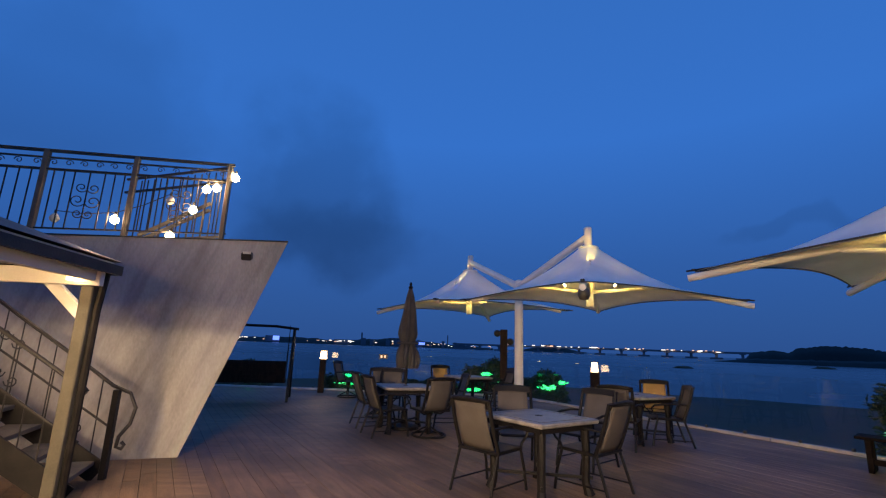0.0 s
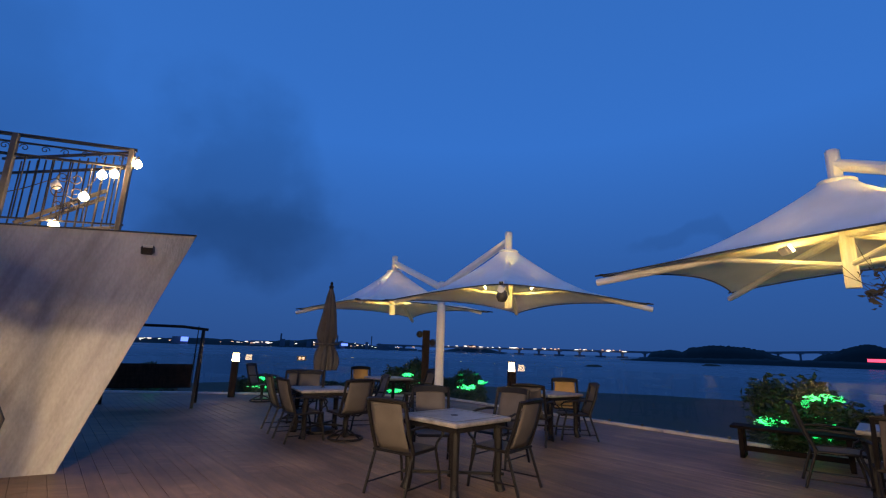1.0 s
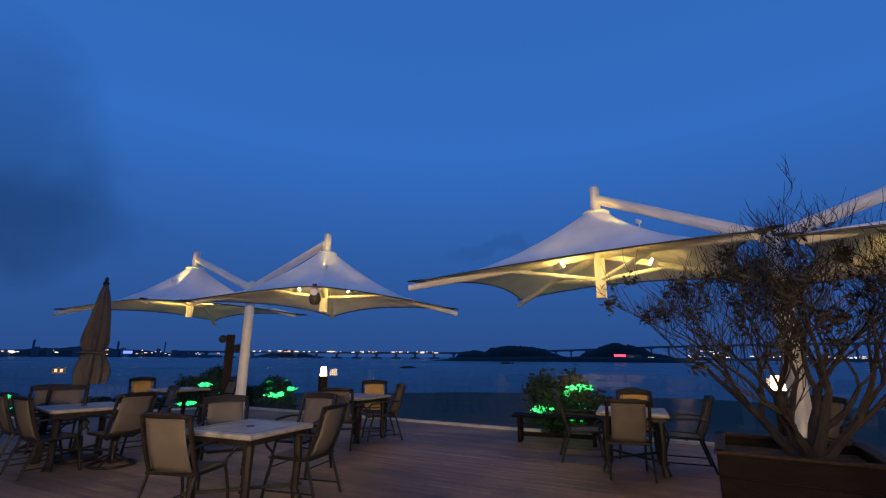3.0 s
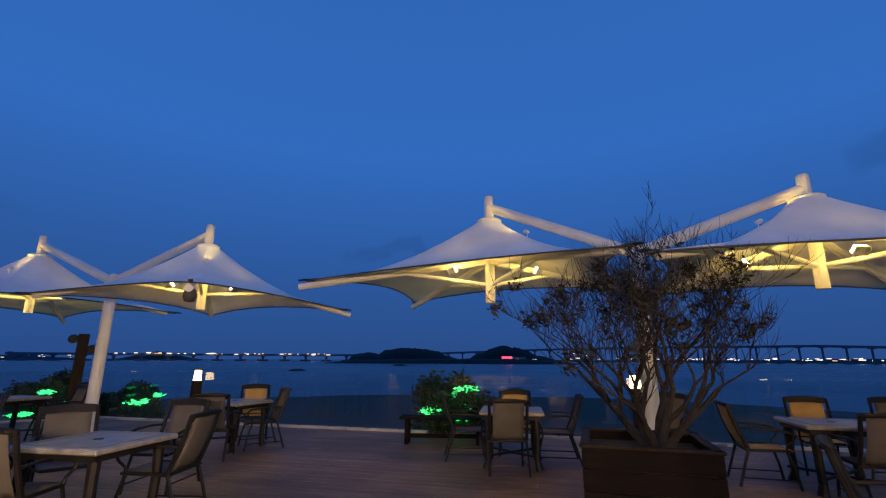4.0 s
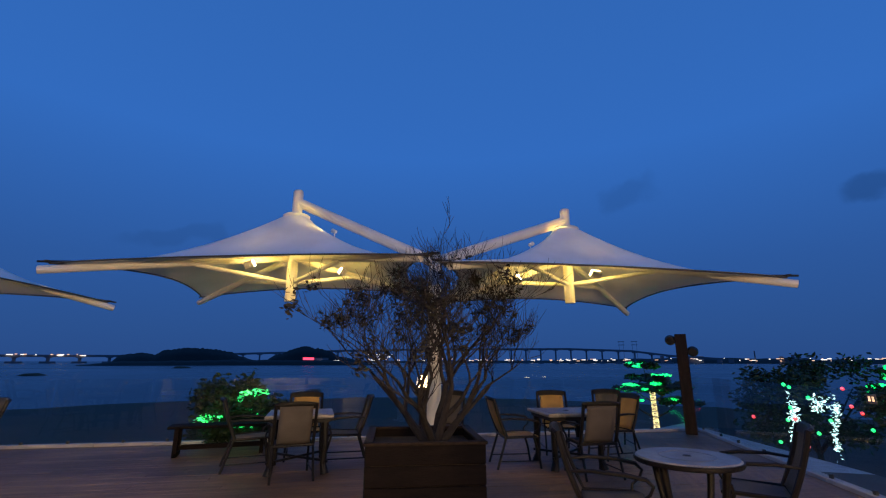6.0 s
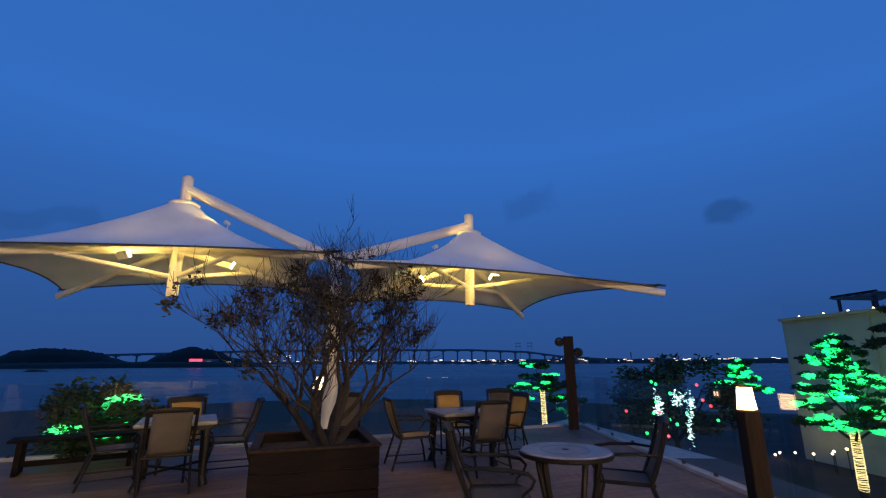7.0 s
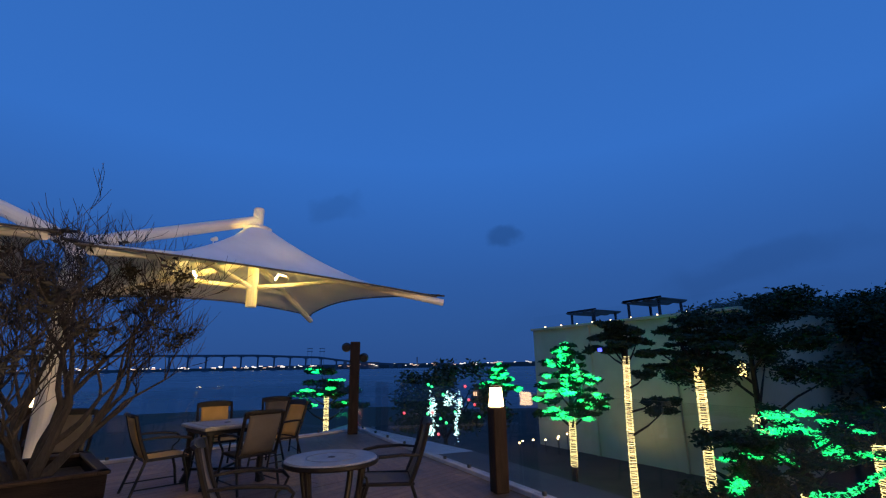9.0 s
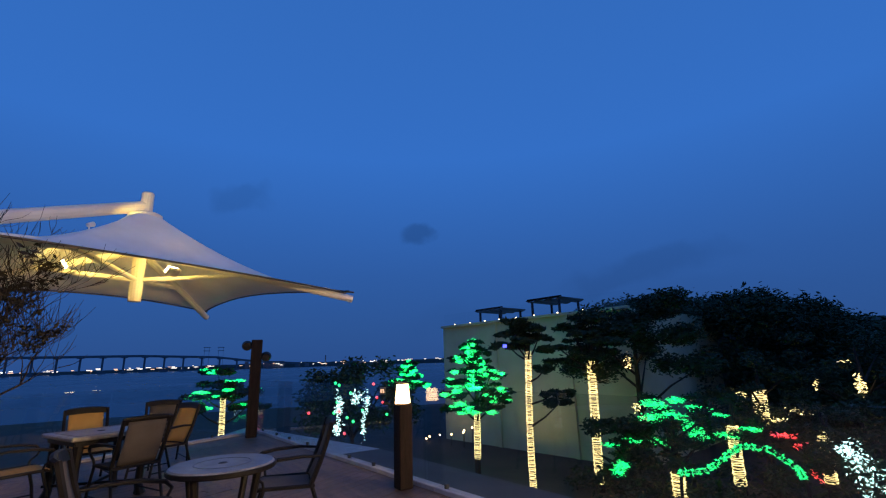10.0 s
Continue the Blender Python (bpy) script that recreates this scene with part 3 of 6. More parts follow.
for a, b in (((-2.48, 4.48, 1.99), (-2.48, -8, 1.99)), ((-2.48, 4.47, 1.99), (-5.6, 4.47, 1.99))):
    bm = bmesh.new()
    bar(bm, a, b, 0.03, 0.085)
    part("fascia", bm, M_ROOF, veranda)
for y in (4.36, 1.0, -2.4, -5.8):
    bm = bmesh.new()
    x0 = -2.64
    bar(bm, (x0, y, 0), (x0, y, 1.98), 0.1, 0.1, 0.008)
    part("post", bm, M_POST, veranda, "square dark steel post")
    bm = bmesh.new()
    bar(bm, (x0, y, 1.55), (x0 - 0.42, y, 1.94), 0.07, 0.09, 0.005)
    part("brace", bm, M_WHITE, veranda, "cream diagonal brace")
    bm = bmesh.new()
    tube(bm, [(x0 + 0.075, y + 0.02, 0.0), (x0 + 0.075, y + 0.02, 1.62), (x0 + 0.1, y + 0.02, 1.95)], 0.03, 8)
    part("downpipe", bm, M_FRAME, veranda, "dark rain pipe")
bm = bmesh.new()
bar(bm, (-2.52, 4.3, 1.9), (-5.5, 4.28, 1.9), 0.06, 0.14, 0.005)
part("beam", bm, M_WHITE, veranda, "cream timber beam")
bm = bmesh.new()
bar(bm, (-2.58, 4.26, 1.93), (-2.58, -8, 1.93), 0.06, 0.12, 0.005)
part("beam", bm, M_WHITE, veranda)
bm = bmesh.new()
lathe(bm, [(0.03, 0.05), (0.06, 0.02), (0.06, -0.01)], 12, (-2.68, 4.2, 1.87))
part("downlight", bm, M_LAMPGLOW, veranda, "small lit downlight")
# wider eave added out of view; its lip hides the lamps, shades the prow's top
bm = bmesh.new()
prism(bm, [(-2.52, -8.0), (-1.55, -8.0), (-1.55, 0.5), (-2.52, 0.5)], 2.0, 2.055)
part("eave", bm, M_WHITE, veranda)
bm = bmesh.new()
bar(bm, (-2.52, 0.52, 1.97), (-1.55, 0.52, 1.97), 0.03, 0.17)
part("shade_lip", bm, M_ROOF, veranda)
# restaurant front behind the veranda
bm = bmesh.new()
prism(bm, [(-5.6, -9), (-5.4, -9), (-5.4, 4.0), (-5.6, 4.0)], 0, 3.2)
tagged(part("wall_restaurant", bm, M_CREAM), "plain cream restaurant wall behind the veranda", "wall", kind="structure")

stair = empty("stair", "steel stair with dark treads and scrolled iron handrail", "stair")
ST0 = Vector((-2.70, 5.34, 0))
STD = WALL_D
RISE, GO, STEPS = 0.18, 0.245, 9
for k in range(STEPS):
    bm = bmesh.new()
    c = ST0 + STD * (0.16 + GO * (k + 0.5)) + n2 * 0.42 + Vector((0, 0, RISE * (k + 1) - 0.02))
    box(bm, c, (GO + 0.03, 0.78, 0.04), Matrix.Rotation(math.atan2(STD.y, STD.x), 4, "Z"), 0.004)
    part("tread", bm, M_TREAD, stair, "worn grey-brown tread")
for off in (0.04, 0.84):
    bm = bmesh.new()
    a = ST0 + STD * 0.1 + n2 * off
    bar(bm, a + Vector((0, 0, 0.06)), a + STD * (GO * STEPS) + Vector((0, 0, RISE * STEPS + 0.06)), 0.03, 0.2)
    part("stringer", bm, M_FRAME, stair, "dark steel stringer")


def rail_pt(s, h, off=0.04):
    p = ST0 + n2 * off + STD * s
    return Vector((p.x, p.y, h + max(0, s - 0.12) * RISE / GO))


bm = bmesh.new()
bar(bm, rail_pt(0.06, 0.0), rail_pt(0.06, 0.86), 0.06, 0.06, 0.005)
part("newel", bm, M_IRON, stair)
bm = bmesh.new()
tube(bm, [rail_pt(2.3, 0.92), rail_pt(0.3, 0.92), rail_pt(0.1, 0.9), rail_pt(-0.06, 0.83), rail_pt(-0.13, 0.68), rail_pt(-0.1, 0.52), rail_pt(-0.02, 0.4), rail_pt(-0.01, 0.3), rail_pt(-0.06, 0.28), rail_pt(-0.08, 0.32), rail_pt(-0.05, 0.35)], 0.018, 6)
part("handrail", bm, M_IRON, stair, "dark handrail ending in a curl")
for h in (0.5, 0.12):
    for off in (0.04, 0.84):
        bm = bmesh.new()
        tube(bm, [rail_pt(2.3, h, off), rail_pt(0.08, h, off)], 0.012, 4)
        part("rail", bm, M_IRON, stair)
bm = bmesh.new()
tube(bm, [rail_pt(2.3, 0.92, 0.84), rail_pt(0.08, 0.92, 0.84)], 0.018, 6)
part("handrail", bm, M_IRON, stair)
for k in range(14):
    bm = bmesh.new()
    s = 0.2 + 0.15 * k
    tube(bm, [rail_pt(s, 0.12), rail_pt(s, 0.92)], 0.007, 4)
    part("baluster", bm, M_IRON, stair)
    bm = bmesh.new()
    tube(bm, [rail_pt(s, 0.12, 0.84), rail_pt(s, 0.92, 0.84)], 0.007, 4)
    part("baluster", bm, M_IRON, stair)
for s in (0.42, 1.02, 1.62):
    for h in (0.32, 0.68):
        for sg in (-1, 1):
            bm = bmesh.new()
            scroll(bm, rail_pt(s + sg * 0.06, h), STD * sg, 0.06, 1.3, 12, math.pi)
            part("scroll", bm, M_IRON, stair)

# ---- membrane umbrellas: two pairs, each pair on one pole ----


def canopy(root, c, axis, hu_in, hu_out, hw, zt, z_ring, lamps_at, up_at, mast_up):
    """One four-cornered membrane with mast, rafters, struts and uplights. axis points away from the pole; hu_in: reach of the two inner corners."""
    c = Vector((c[0], c[1], 0))
    u = Vector((axis[0], axis[1], 0)).normalized()
    w = Vector((-u.y, u.x, 0))
    in_r, in_l = hu_in
    tips = [c + u * hu_out + w * hw, c + u * hu_out - w * hw, c - u * in_r - w * hw, c - u * in_l + w * hw]
    tips = [Vector((p.x, p.y, zt)) for p in tips]
    ring_r, sag, rise = 0.17, 0.15, 0.10

    def edge(a):
        """The scalloped edge; a runs 0..4 round the four sides."""
        i = int(a) % 4
        f = a - int(a)
        p = tips[i].lerp(tips[(i + 1) % 4], f)
        k = 4 * f * (1 - f)
        q = p.lerp(Vector((c.x, c.y, p.z)), sag * k)
        q.z += rise * k ** 0.8
        return q

    def surf(s, t):
        a = (s * 4) % 4
        o = edge(a)
        d = Vector((o.x - c.x, o.y - c.y, 0)).normalized()
        r0 = Vector((c.x + d.x * ring_r, c.y + d.y * ring_r, z_ring))
        f = t ** 1.15
        p = r0.lerp(o, f)
        p.z = o.z + (z_ring - o.z) * (1 - f) ** 1.8
        return p

    bm = bmesh.new()
    nu, nv = 64, 14
    vs = [[bm.verts.new(surf(i / nu, j / nv)) for j in range(nv + 1)] for i in range(nu)]
    for i in range(nu):
        for j in range(nv):
            a, b = vs[i], vs[(i + 1) % nu]
            bm.faces.new((a[j], b[j], b[j + 1], a[j + 1]))
    part("membrane", bm, M_FABRIC, root, "white tensioned fabric with scalloped edges", True)
    bm = bmesh.new()
    tube(bm, [edge(4 * k / 64) - Vector((0, 0, 0.012)) for k in range(64)], 0.011, 5, True)
    part("edge_hem", bm, M_GALV, root, "grey hem with edge cable")
    # mast and ring
    bm = bmesh.new()
    lathe(bm, [(0.075, 2.28), (0.075, z_ring + mast_up), (0.06, z_ring + mast_up + 0.02)], 14, (c.x, c.y, 0))
    part("mast", bm, M_WHITE, root, smooth=False)
    bm = bmesh.new()
    lathe(bm, [(0.19, z_ring - 0.04), (0.2, z_ring + 0.01), (0.17, z_ring + 0.03), (0.07, z_ring + 0.05)], 20, (c.x, c.y, 0))
    part("top_ring", bm, M_WHITE, root)
    for corner, tip in enumerate(tips):
        bm = bmesh.new()
        d = Vector((tip.x - c.x, tip.y - c.y, 0)).normalized()
        end = tip + d * 0.10 - Vector((0, 0, 0.10)) if corner < 2 else tip - d * 0.16 - Vector((0, 0, 0.02))
        start = Vector((c.x, c.y, 2.92)) + d * 0.07
        tube(bm, [start, end], 0.05, 10)
        part("rafter", bm, M_WHITE, root)
        bm = bmesh.new()
        mid = start.lerp(end, 0.42)
        tube(bm, [Vector((c.x, c.y, 2.56)) + d * 0.06, mid - Vector((0, 0, 0.03))], 0.032, 8)
        part("strut", bm, M_WHITE, root)
        bm = bmesh.new()
        tube(bm, [tip - d * 0.22 + Vector((0, 0, 0.03)), tip + d * 0.12 + Vector((0, 0, 0.0))], 0.014, 5)
        box(bm, tip + d * 0.02 + Vector((0, 0, 0.01)), (0.06, 0.06, 0.03), Matrix.Rotation(math.atan2(d.y, d.x), 4, "Z"), 0.006)
        part("corner_clamp", bm, M_IRON, root, "dark turnbuckle clamp")
    for (lx, ly, lz), (ax, ay, az) in lamps_at:
        p = Vector((lx, ly, lz))
        q = Vector((ax, ay, az))
        d = (q - p).normalized()
        face = d.to_track_quat("Z", "Y").to_matrix().to_4x4()
        bm = bmesh.new()
        box(bm, p - d * 0.03, (0.17, 0.11, 0.04), face, 0.01)
        for k in range(5):
            box(bm, p - d * 0.06 + face @ Vector((0.03 * (k - 2), 0, 0)), (0.006, 0.09, 0.024), face)
        sp = part("spotlight", bm, M_WHITE, root, "small white flat floodlight")
        bm = bmesh.new()
        box(bm, p + d * 0.004, (0.15, 0.09, 0.03), face)
        part("lens", bm, M_SPOT, sp, "glowing lens")
        lamp("POINT", Matrix.Translation(p + d * 0.09), 9.2, YELLOW, 0.09)
    # a small spotlight on the outside of the fabric, grazing it up to the ring
    out = Vector((up_at[0] - c.x, up_at[1] - c.y))
    col = max((k / 128 for k in range(128)), key=lambda k: (surf(k, 0.5) - c).to_2d().normalized().dot(out))
    p = surf(col, 0.34) + Vector((0, 0, 0.075))
    q = surf(col, 0.17)
    d = (q - p).normalized()
    bm = bmesh.new()
    tube(bm, [p - d * 0.09, p - d * 0.03, p - d * 0.01], [0.022, 0.03, 0.031], 10)
    bar(bm, p - d * 0.06 - Vector((0, 0, 0.13)), p - d * 0.06, 0.012)
    part("spotlight", bm, M_WHITE, root, "small white spotlight can")
    lamp("SPOT", look(p, q), 48, YELLOW, 0.012, 46, 0.9)
    return c


def umbrella_pair(pole, label, canopies):
    """canopies: centre, outward axis, half length in and out, half width, tip height, ring height, lamps, uplight, mast above the ring."""
    root = empty("tension_umbrella", label, "umbrella", group="membrane umbrella pairs")
    pole = Vector((*pole, 0))
    bm = bmesh.new()
    lathe(bm, [(0.108, 0.0), (0.105, 0.04), (0.095, 2.75), (0.092, 3.02), (0.03, 3.05)], 18, pole)
    part("pole", bm, M_WHITE, root, "round white painted steel pole")
    bm = bmesh.new()
    lathe(bm, [(0.22, 0.0), (0.22, 0.025), (0.13, 0.03)], 20, pole)
    part("base_plate", bm, M_WHITE, root)
    for (cx, cy), axis, h_in, h_out, hw, zt, ringz, lamps, up_at, mast_up in canopies:
        aim = Vector((cx, cy, 3.15))
        canopy(root, (cx, cy), axis, h_in, h_out, hw, zt, ringz, [(p, aim) for p in lamps], up_at, mast_up)
        bm = bmesh.new()
        tube(bm, [pole + Vector((0, 0, 2.88)), Vector((cx, cy, ringz + mast_up - 0.17))], [0.085, 0.075], 12)
        part("arm", bm, M_WHITE, root, "sloping white cantilever arm")
    return root


umbrella_pair((6.72, 1.70), "pair of white membrane umbrellas on one pole, lit from inside", [
    ((6.12, 3.74), (-0.163, 0.987), (1.75, 2.28), 2.38, 1.52, 2.59, 3.58, [(5.53, 4.01, 2.74), (6.34, 3.05, 2.74)], (5.74, 2.81, 3.02), 0.41),
    ((7.32, -0.24), (0.443, -0.896), (2.32, 1.7), 2.02, 1.72, 2.45, 3.42, [(7.17, 0.5, 2.67), (6.92, -0.6, 2.64)], (6.53, 0.37, 2.90), 0.31)])
umbrella_pair((3.03, 10.5), "pair of white membrane umbrellas on one pole beside tables", [
    ((3.86, 8.46), (0.317, -0.948), (1.7, 1.7), 1.85, 1.85, 2.40, 3.44, [(3.28, 8.39, 2.66), (4.19, 7.98, 2.66)], (3.68, 8.02, 3.0), 0.41),
    ((2.09, 11.9), (-0.327, 0.945), (1.75, 1.75), 1.95, 1.80, 2.40, 3.42, [(1.55, 11.7, 2.64), (2.55, 11.6, 2.64)], (1.80, 11.55, 3.0), 0.41)])

# round speaker hanging from an umbrella tip
speaker = empty("hanging_speaker", "small grey pendant speaker hanging from the umbrella corner", "speaker")
bm = bmesh.new()
lathe(bm, [(0.03, 0.1), (0.075, 0.05), (0.085, -0.03), (0.06, -0.09), (0.02, -0.1)], 14, (2.74, 6.2, 2.24))
part("body", bm, M_GALV, speaker, smooth=True)
bm = bmesh.new()
tube(bm, [(2.74, 6.2, 2.32), (2.74, 6.2, 2.45)], 0.008, 5)
part("hook", bm, M_IRON, speaker)

# ---- tables and chairs ----


def square_table(m, label, size=0.88, parasol_hole=True):
    root = empty("patio_table", label, "table", m, "patio tables")
    bm = bmesh.new()
    box(bm, (0, 0, 0.715), (size, size, 0.045), None, 0.012)
    part("tabletop", bm, M_TOP, root)
    bm = bmesh.new()
    s = size * 0.40
    for a, b in (((-s, -s), (s, -s)), ((s, -s), (s, s)), ((s, s), (-s, s)), ((-s, s), (-s, -s))):
        bar(bm, (*a, 0.7395), (*b, 0.7395), 0.012, 0.004)
    part("inlay", bm, M_INLAY, root, "thin dark inlay line")
    bm = bmesh.new()
    lathe(bm, [(0.04, 0.735), (0.04, 0.742), (0.022, 0.7425)], 14)
    part("hole_cap", bm, M_FRAME, root)
    bm = bmesh.new()
    e = size / 2 - 0.06
    for a, b in (((-e, -e), (e, -e)), ((e, -e), (e, e)), ((e, e), (-e, e)), ((-e, e), (-e, -e))):
        bar(bm, (*a, 0.665), (*b, 0.665), 0.025, 0.055)
    part("apron", bm, M_FRAME, root)
    for sx in (-1, 1):
        for sy in (-1, 1):
            bm = bmesh.new()
            p = Vector((sx * (e - 0.05), sy * (e - 0.05), 0))
            tube(bm, [p + Vector((0, 0, 0.66)), p + Vector((sx * 0.008, sy * 0.008, 0.4)), p + Vector((sx * 0.0, sy * 0.0, 0.12)), p + Vector((sx * 0.025, sy * 0.025, 0.0))], [0.05, 0.042, 0.042, 0.058], 8)
            part("leg", bm, M_FRAME, root)
    bm = bmesh.new()
    bar(bm, (-e, -e, 0.16), (e, e, 0.16), 0.02, 0.03)
    bar(bm, (-e, e, 0.165), (e, -e, 0.165), 0.02, 0.03)
    part("stretcher", bm, M_FRAME, root)
    return root


def round_table(m):
    root = empty("round_table", "round stone-topped patio table with an inlaid ring", "table", m)
    bm = bmesh.new()
    lathe(bm, [(0.35, 0.685), (0.372, 0.695), (0.372, 0.715), (0.36, 0.725)], 48)
    part("tabletop", bm, M_TOP, root)
    bm = bmesh.new()
    lathe(bm, [(0.378, 0.68), (0.385, 0.69), (0.385, 0.714), (0.376, 0.7165), (0.371, 0.70)], 48)
    part("rim", bm, M_FRAME, root, "dark bronze rim")
    for r in (0.2, 0.03):
        bm = bmesh.new()
        tube(bm, [(r * math.cos(2 * math.pi * k / 40), r * math.sin(2 * math.pi * k / 40), 0.7255) for k in range(40)], 0.008, 4, True, 0.3)
        part("inlay", bm, M_INLAY, root, "dark inlaid ring")
    bm = bmesh.new()
    lathe(bm, [(0.028, 0.72), (0.028, 0.729), (0.01, 0.7295)], 12)
    part("hole_cap", bm, M_FRAME, root)
    for k in range(4):
        a = math.pi / 4 + k * math.pi / 2
        d = Vector((math.cos(a), math.sin(a), 0))
        bm = bmesh.new()
        tube(bm, [d * 0.30 + Vector((0, 0, 0.69)), d * 0.27 + Vector((0, 0, 0.5)), d * 0.22 + Vector((0, 0, 0.3)), d * 0.24 + Vector((0, 0, 0.1)), d * 0.31], [0.03, 0.026, 0.026, 0.028, 0.036], 8)
        part("leg", bm, M_FRAME, root)
    bm = bmesh.new()
    tube(bm, [(0.21 * math.cos(2 * math.pi * k / 24), 0.21 * math.sin(2 * math.pi * k / 24), 0.24) for k in range(24)], 0.016, 6, True)
    part("stretcher_ring", bm, M_FRAME, root)
    return root


def chair(m, sling, label, swivel=False):
    """A patio armchair facing +y: sling seat and back in a bronze tube frame."""
    root = empty("patio_chair", label, "chair", m, "patio chairs")
    W = 0.245
    # back sling
    bm = bmesh.new()

    def back(u, v):
        y = -0.20 - 0.17 * v - 0.02 * math.sin(math.pi * v)
        return Vector(((u - 0.5) * 2 * (W - 0.045), y - 0.02 * math.sin(math.pi * u), 0.42 + 0.465 * v))

    sheet(bm, back, 6, 8, 0.008)
    part("backrest", bm, sling, root, smooth=True)
    bm = bmesh.new()

    def seat(u, v):
        return Vector(((u - 0.5) * 2 * (W - 0.02), -0.20 + 0.46 * v, 0.405 + 0.02 * v - 0.03 * math.sin(math.pi * u) * math.sin(math.pi * v) - 0.04 * max(0, v - 0.85)))

    sheet(bm, seat, 6, 8, 0.01)
    part("seat", bm, sling, root, smooth=True)
    # frame round the back
    bm = bmesh.new()
    pts = []
    for sx in (-1, 1):
        col = [Vector((sx * W, -0.19 - 0.17 * k / 5 - 0.015 * math.sin(math.pi * k / 5), 0.40 + 0.51 * k / 5)) for k in range(6)]
        pts += col if sx < 0 else col[::-1]
    top = [Vector((x * W, -0.375 - 0.03 * math.cos(x * 1.4), 0.905 + 0.02 * math.cos(x * 1.5))) for x in (-0.8, -0.4, 0, 0.4, 0.8)]
    tube(bm, pts[:6] + top + pts[6:], 0.022, 6)
    part("back_frame", bm, M_FRAME, root)
    bm = bmesh.new()
    sheet(bm, lambda u, v: Vector(((u - 0.5) * 2 * (W - 0.01), -0.352 - 0.025 * math.sin(math.pi * u) - 0.022 * v, 0.85 + 0.07 * v + 0.012 * math.sin(math.pi * u))), 8, 2, 0.014)
    part("top_rail", bm, M_FRAME, root, "dark slatted headrail")
    # seat frame
    bm = bmesh.new()
    tube(bm, [(-W, -0.22, 0.405), (-W, 0.2, 0.415), (-W + 0.05, 0.265, 0.40), (W - 0.05, 0.265, 0.40), (W, 0.2, 0.415), (W, -0.22, 0.405)], 0.017, 6, True)
    part("seat_frame", bm, M_FRAME, root)
    for sx in (-1, 1):
        bm = bmesh.new()
        tube(bm, [(sx * W, -0.29, 0.64), (sx * (W + 0.03), -0.12, 0.655), (sx * (W + 0.045), 0.1, 0.645), (sx * (W + 0.04), 0.24, 0.62), (sx * (W + 0.03), 0.285, 0.575), (sx * (W + 0.02), 0.26, 0.52), (sx * (W + 0.01), 0.2, 0.47), (sx * W, 0.19, 0.415)], [0.014, 0.018, 0.021, 0.02, 0.016, 0.014, 0.014, 0.014], 6, False, 0.8)
        part("arm", bm, M_FRAME, root)
    if swivel:
        bm = bmesh.new()
        lathe(bm, [(0.035, 0.08), (0.035, 0.30), (0.06, 0.34), (0.06, 0.39)], 10)
        part("column", bm, M_FRAME, root)
        bm = bmesh.new()
        tube(bm, [(0.27 * math.cos(2 * math.pi * k / 28), 0.27 * math.sin(2 * math.pi * k / 28), 0.018) for k in range(28)], 0.018, 6, True)
        part("base_ring", bm, M_FRAME, root, "round swivel base ring")
        for k in range(4):
            a = k * math.pi / 2 + 0.5
            bm = bmesh.new()
            tube(bm, [(0.03 * math.cos(a), 0.03 * math.sin(a), 0.14), (0.13 * math.cos(a), 0.13 * math.sin(a), 0.1), (0.26 * math.cos(a), 0.26 * math.sin(a), 0.025)], 0.014, 6)
            part("spoke", bm, M_FRAME, root)
        for sx in (-1, 1):
            bm = bmesh.new()
            tube(bm, [(sx * 0.05, -0.05, 0.36), (sx * 0.16, -0.1, 0.35), (sx * W, -0.12, 0.40)], 0.014, 6)
            part("bracket", bm, M_FRAME, root)
    else:
        for sx in (-1, 1):
            bm = bmesh.new()
            tube(bm, [(sx * W, 0.19, 0.41), (sx * (W + 0.005), 0.25, 0.2), (sx * (W + 0.01), 0.28, 0.0)], 0.016, 6)
            part("leg", bm, M_FRAME, root)
            bm = bmesh.new()
            tube(bm, [(sx * W, -0.2, 0.41), (sx * (W + 0.005), -0.27, 0.2), (sx * (W + 0.01), -0.335, 0.0)], 0.016, 6)
            part("leg", bm, M_FRAME, root)
            bm = bmesh.new()
            tube(bm, [(sx * (W + 0.005), -0.3, 0.1), (sx * (W + 0.005), 0.265, 0.1)], 0.009, 5)
            part("stretcher", bm, M_FRAME, root)
    return root


def facing(x, y, deg):
    """Pose on the deck; deg: compass-like turn of the +y side, 0 = north, counter-clockwise."""
    return pose(x, y, 0, 0, 0, deg)


LBL_T = "square stone-topped patio table with dark cast legs"
table_m = square_table(facing(1.65, 4.96, 29), LBL_T)
for x, y, a in ((4.30, 7.72, 20), (0.36, 8.25, 12), (2.0, 11.35, 20), (6.25, 3.5, 30), (7.5, -0.08, 24)):
    copy_thing(table_m, facing(x, y, a))
round_table(facing(4.42, -1.0, 0))

LBL_C = "dark bronze patio armchair with taupe mesh sling seat"
LBL_Y = "dark bronze patio armchair with tan mesh sling seat"
LBL_S = "taupe mesh patio armchair on a round swivel base"
taupe = chair(facing(1.14, 5.0, -50), M_SLING, LBL_C)
tan = chair(facing(5.02, 8.35, 150), M_TAN, LBL_Y)
swiv = chair(facing(0.75, 7.80, 25), M_SLING, LBL_S, True)
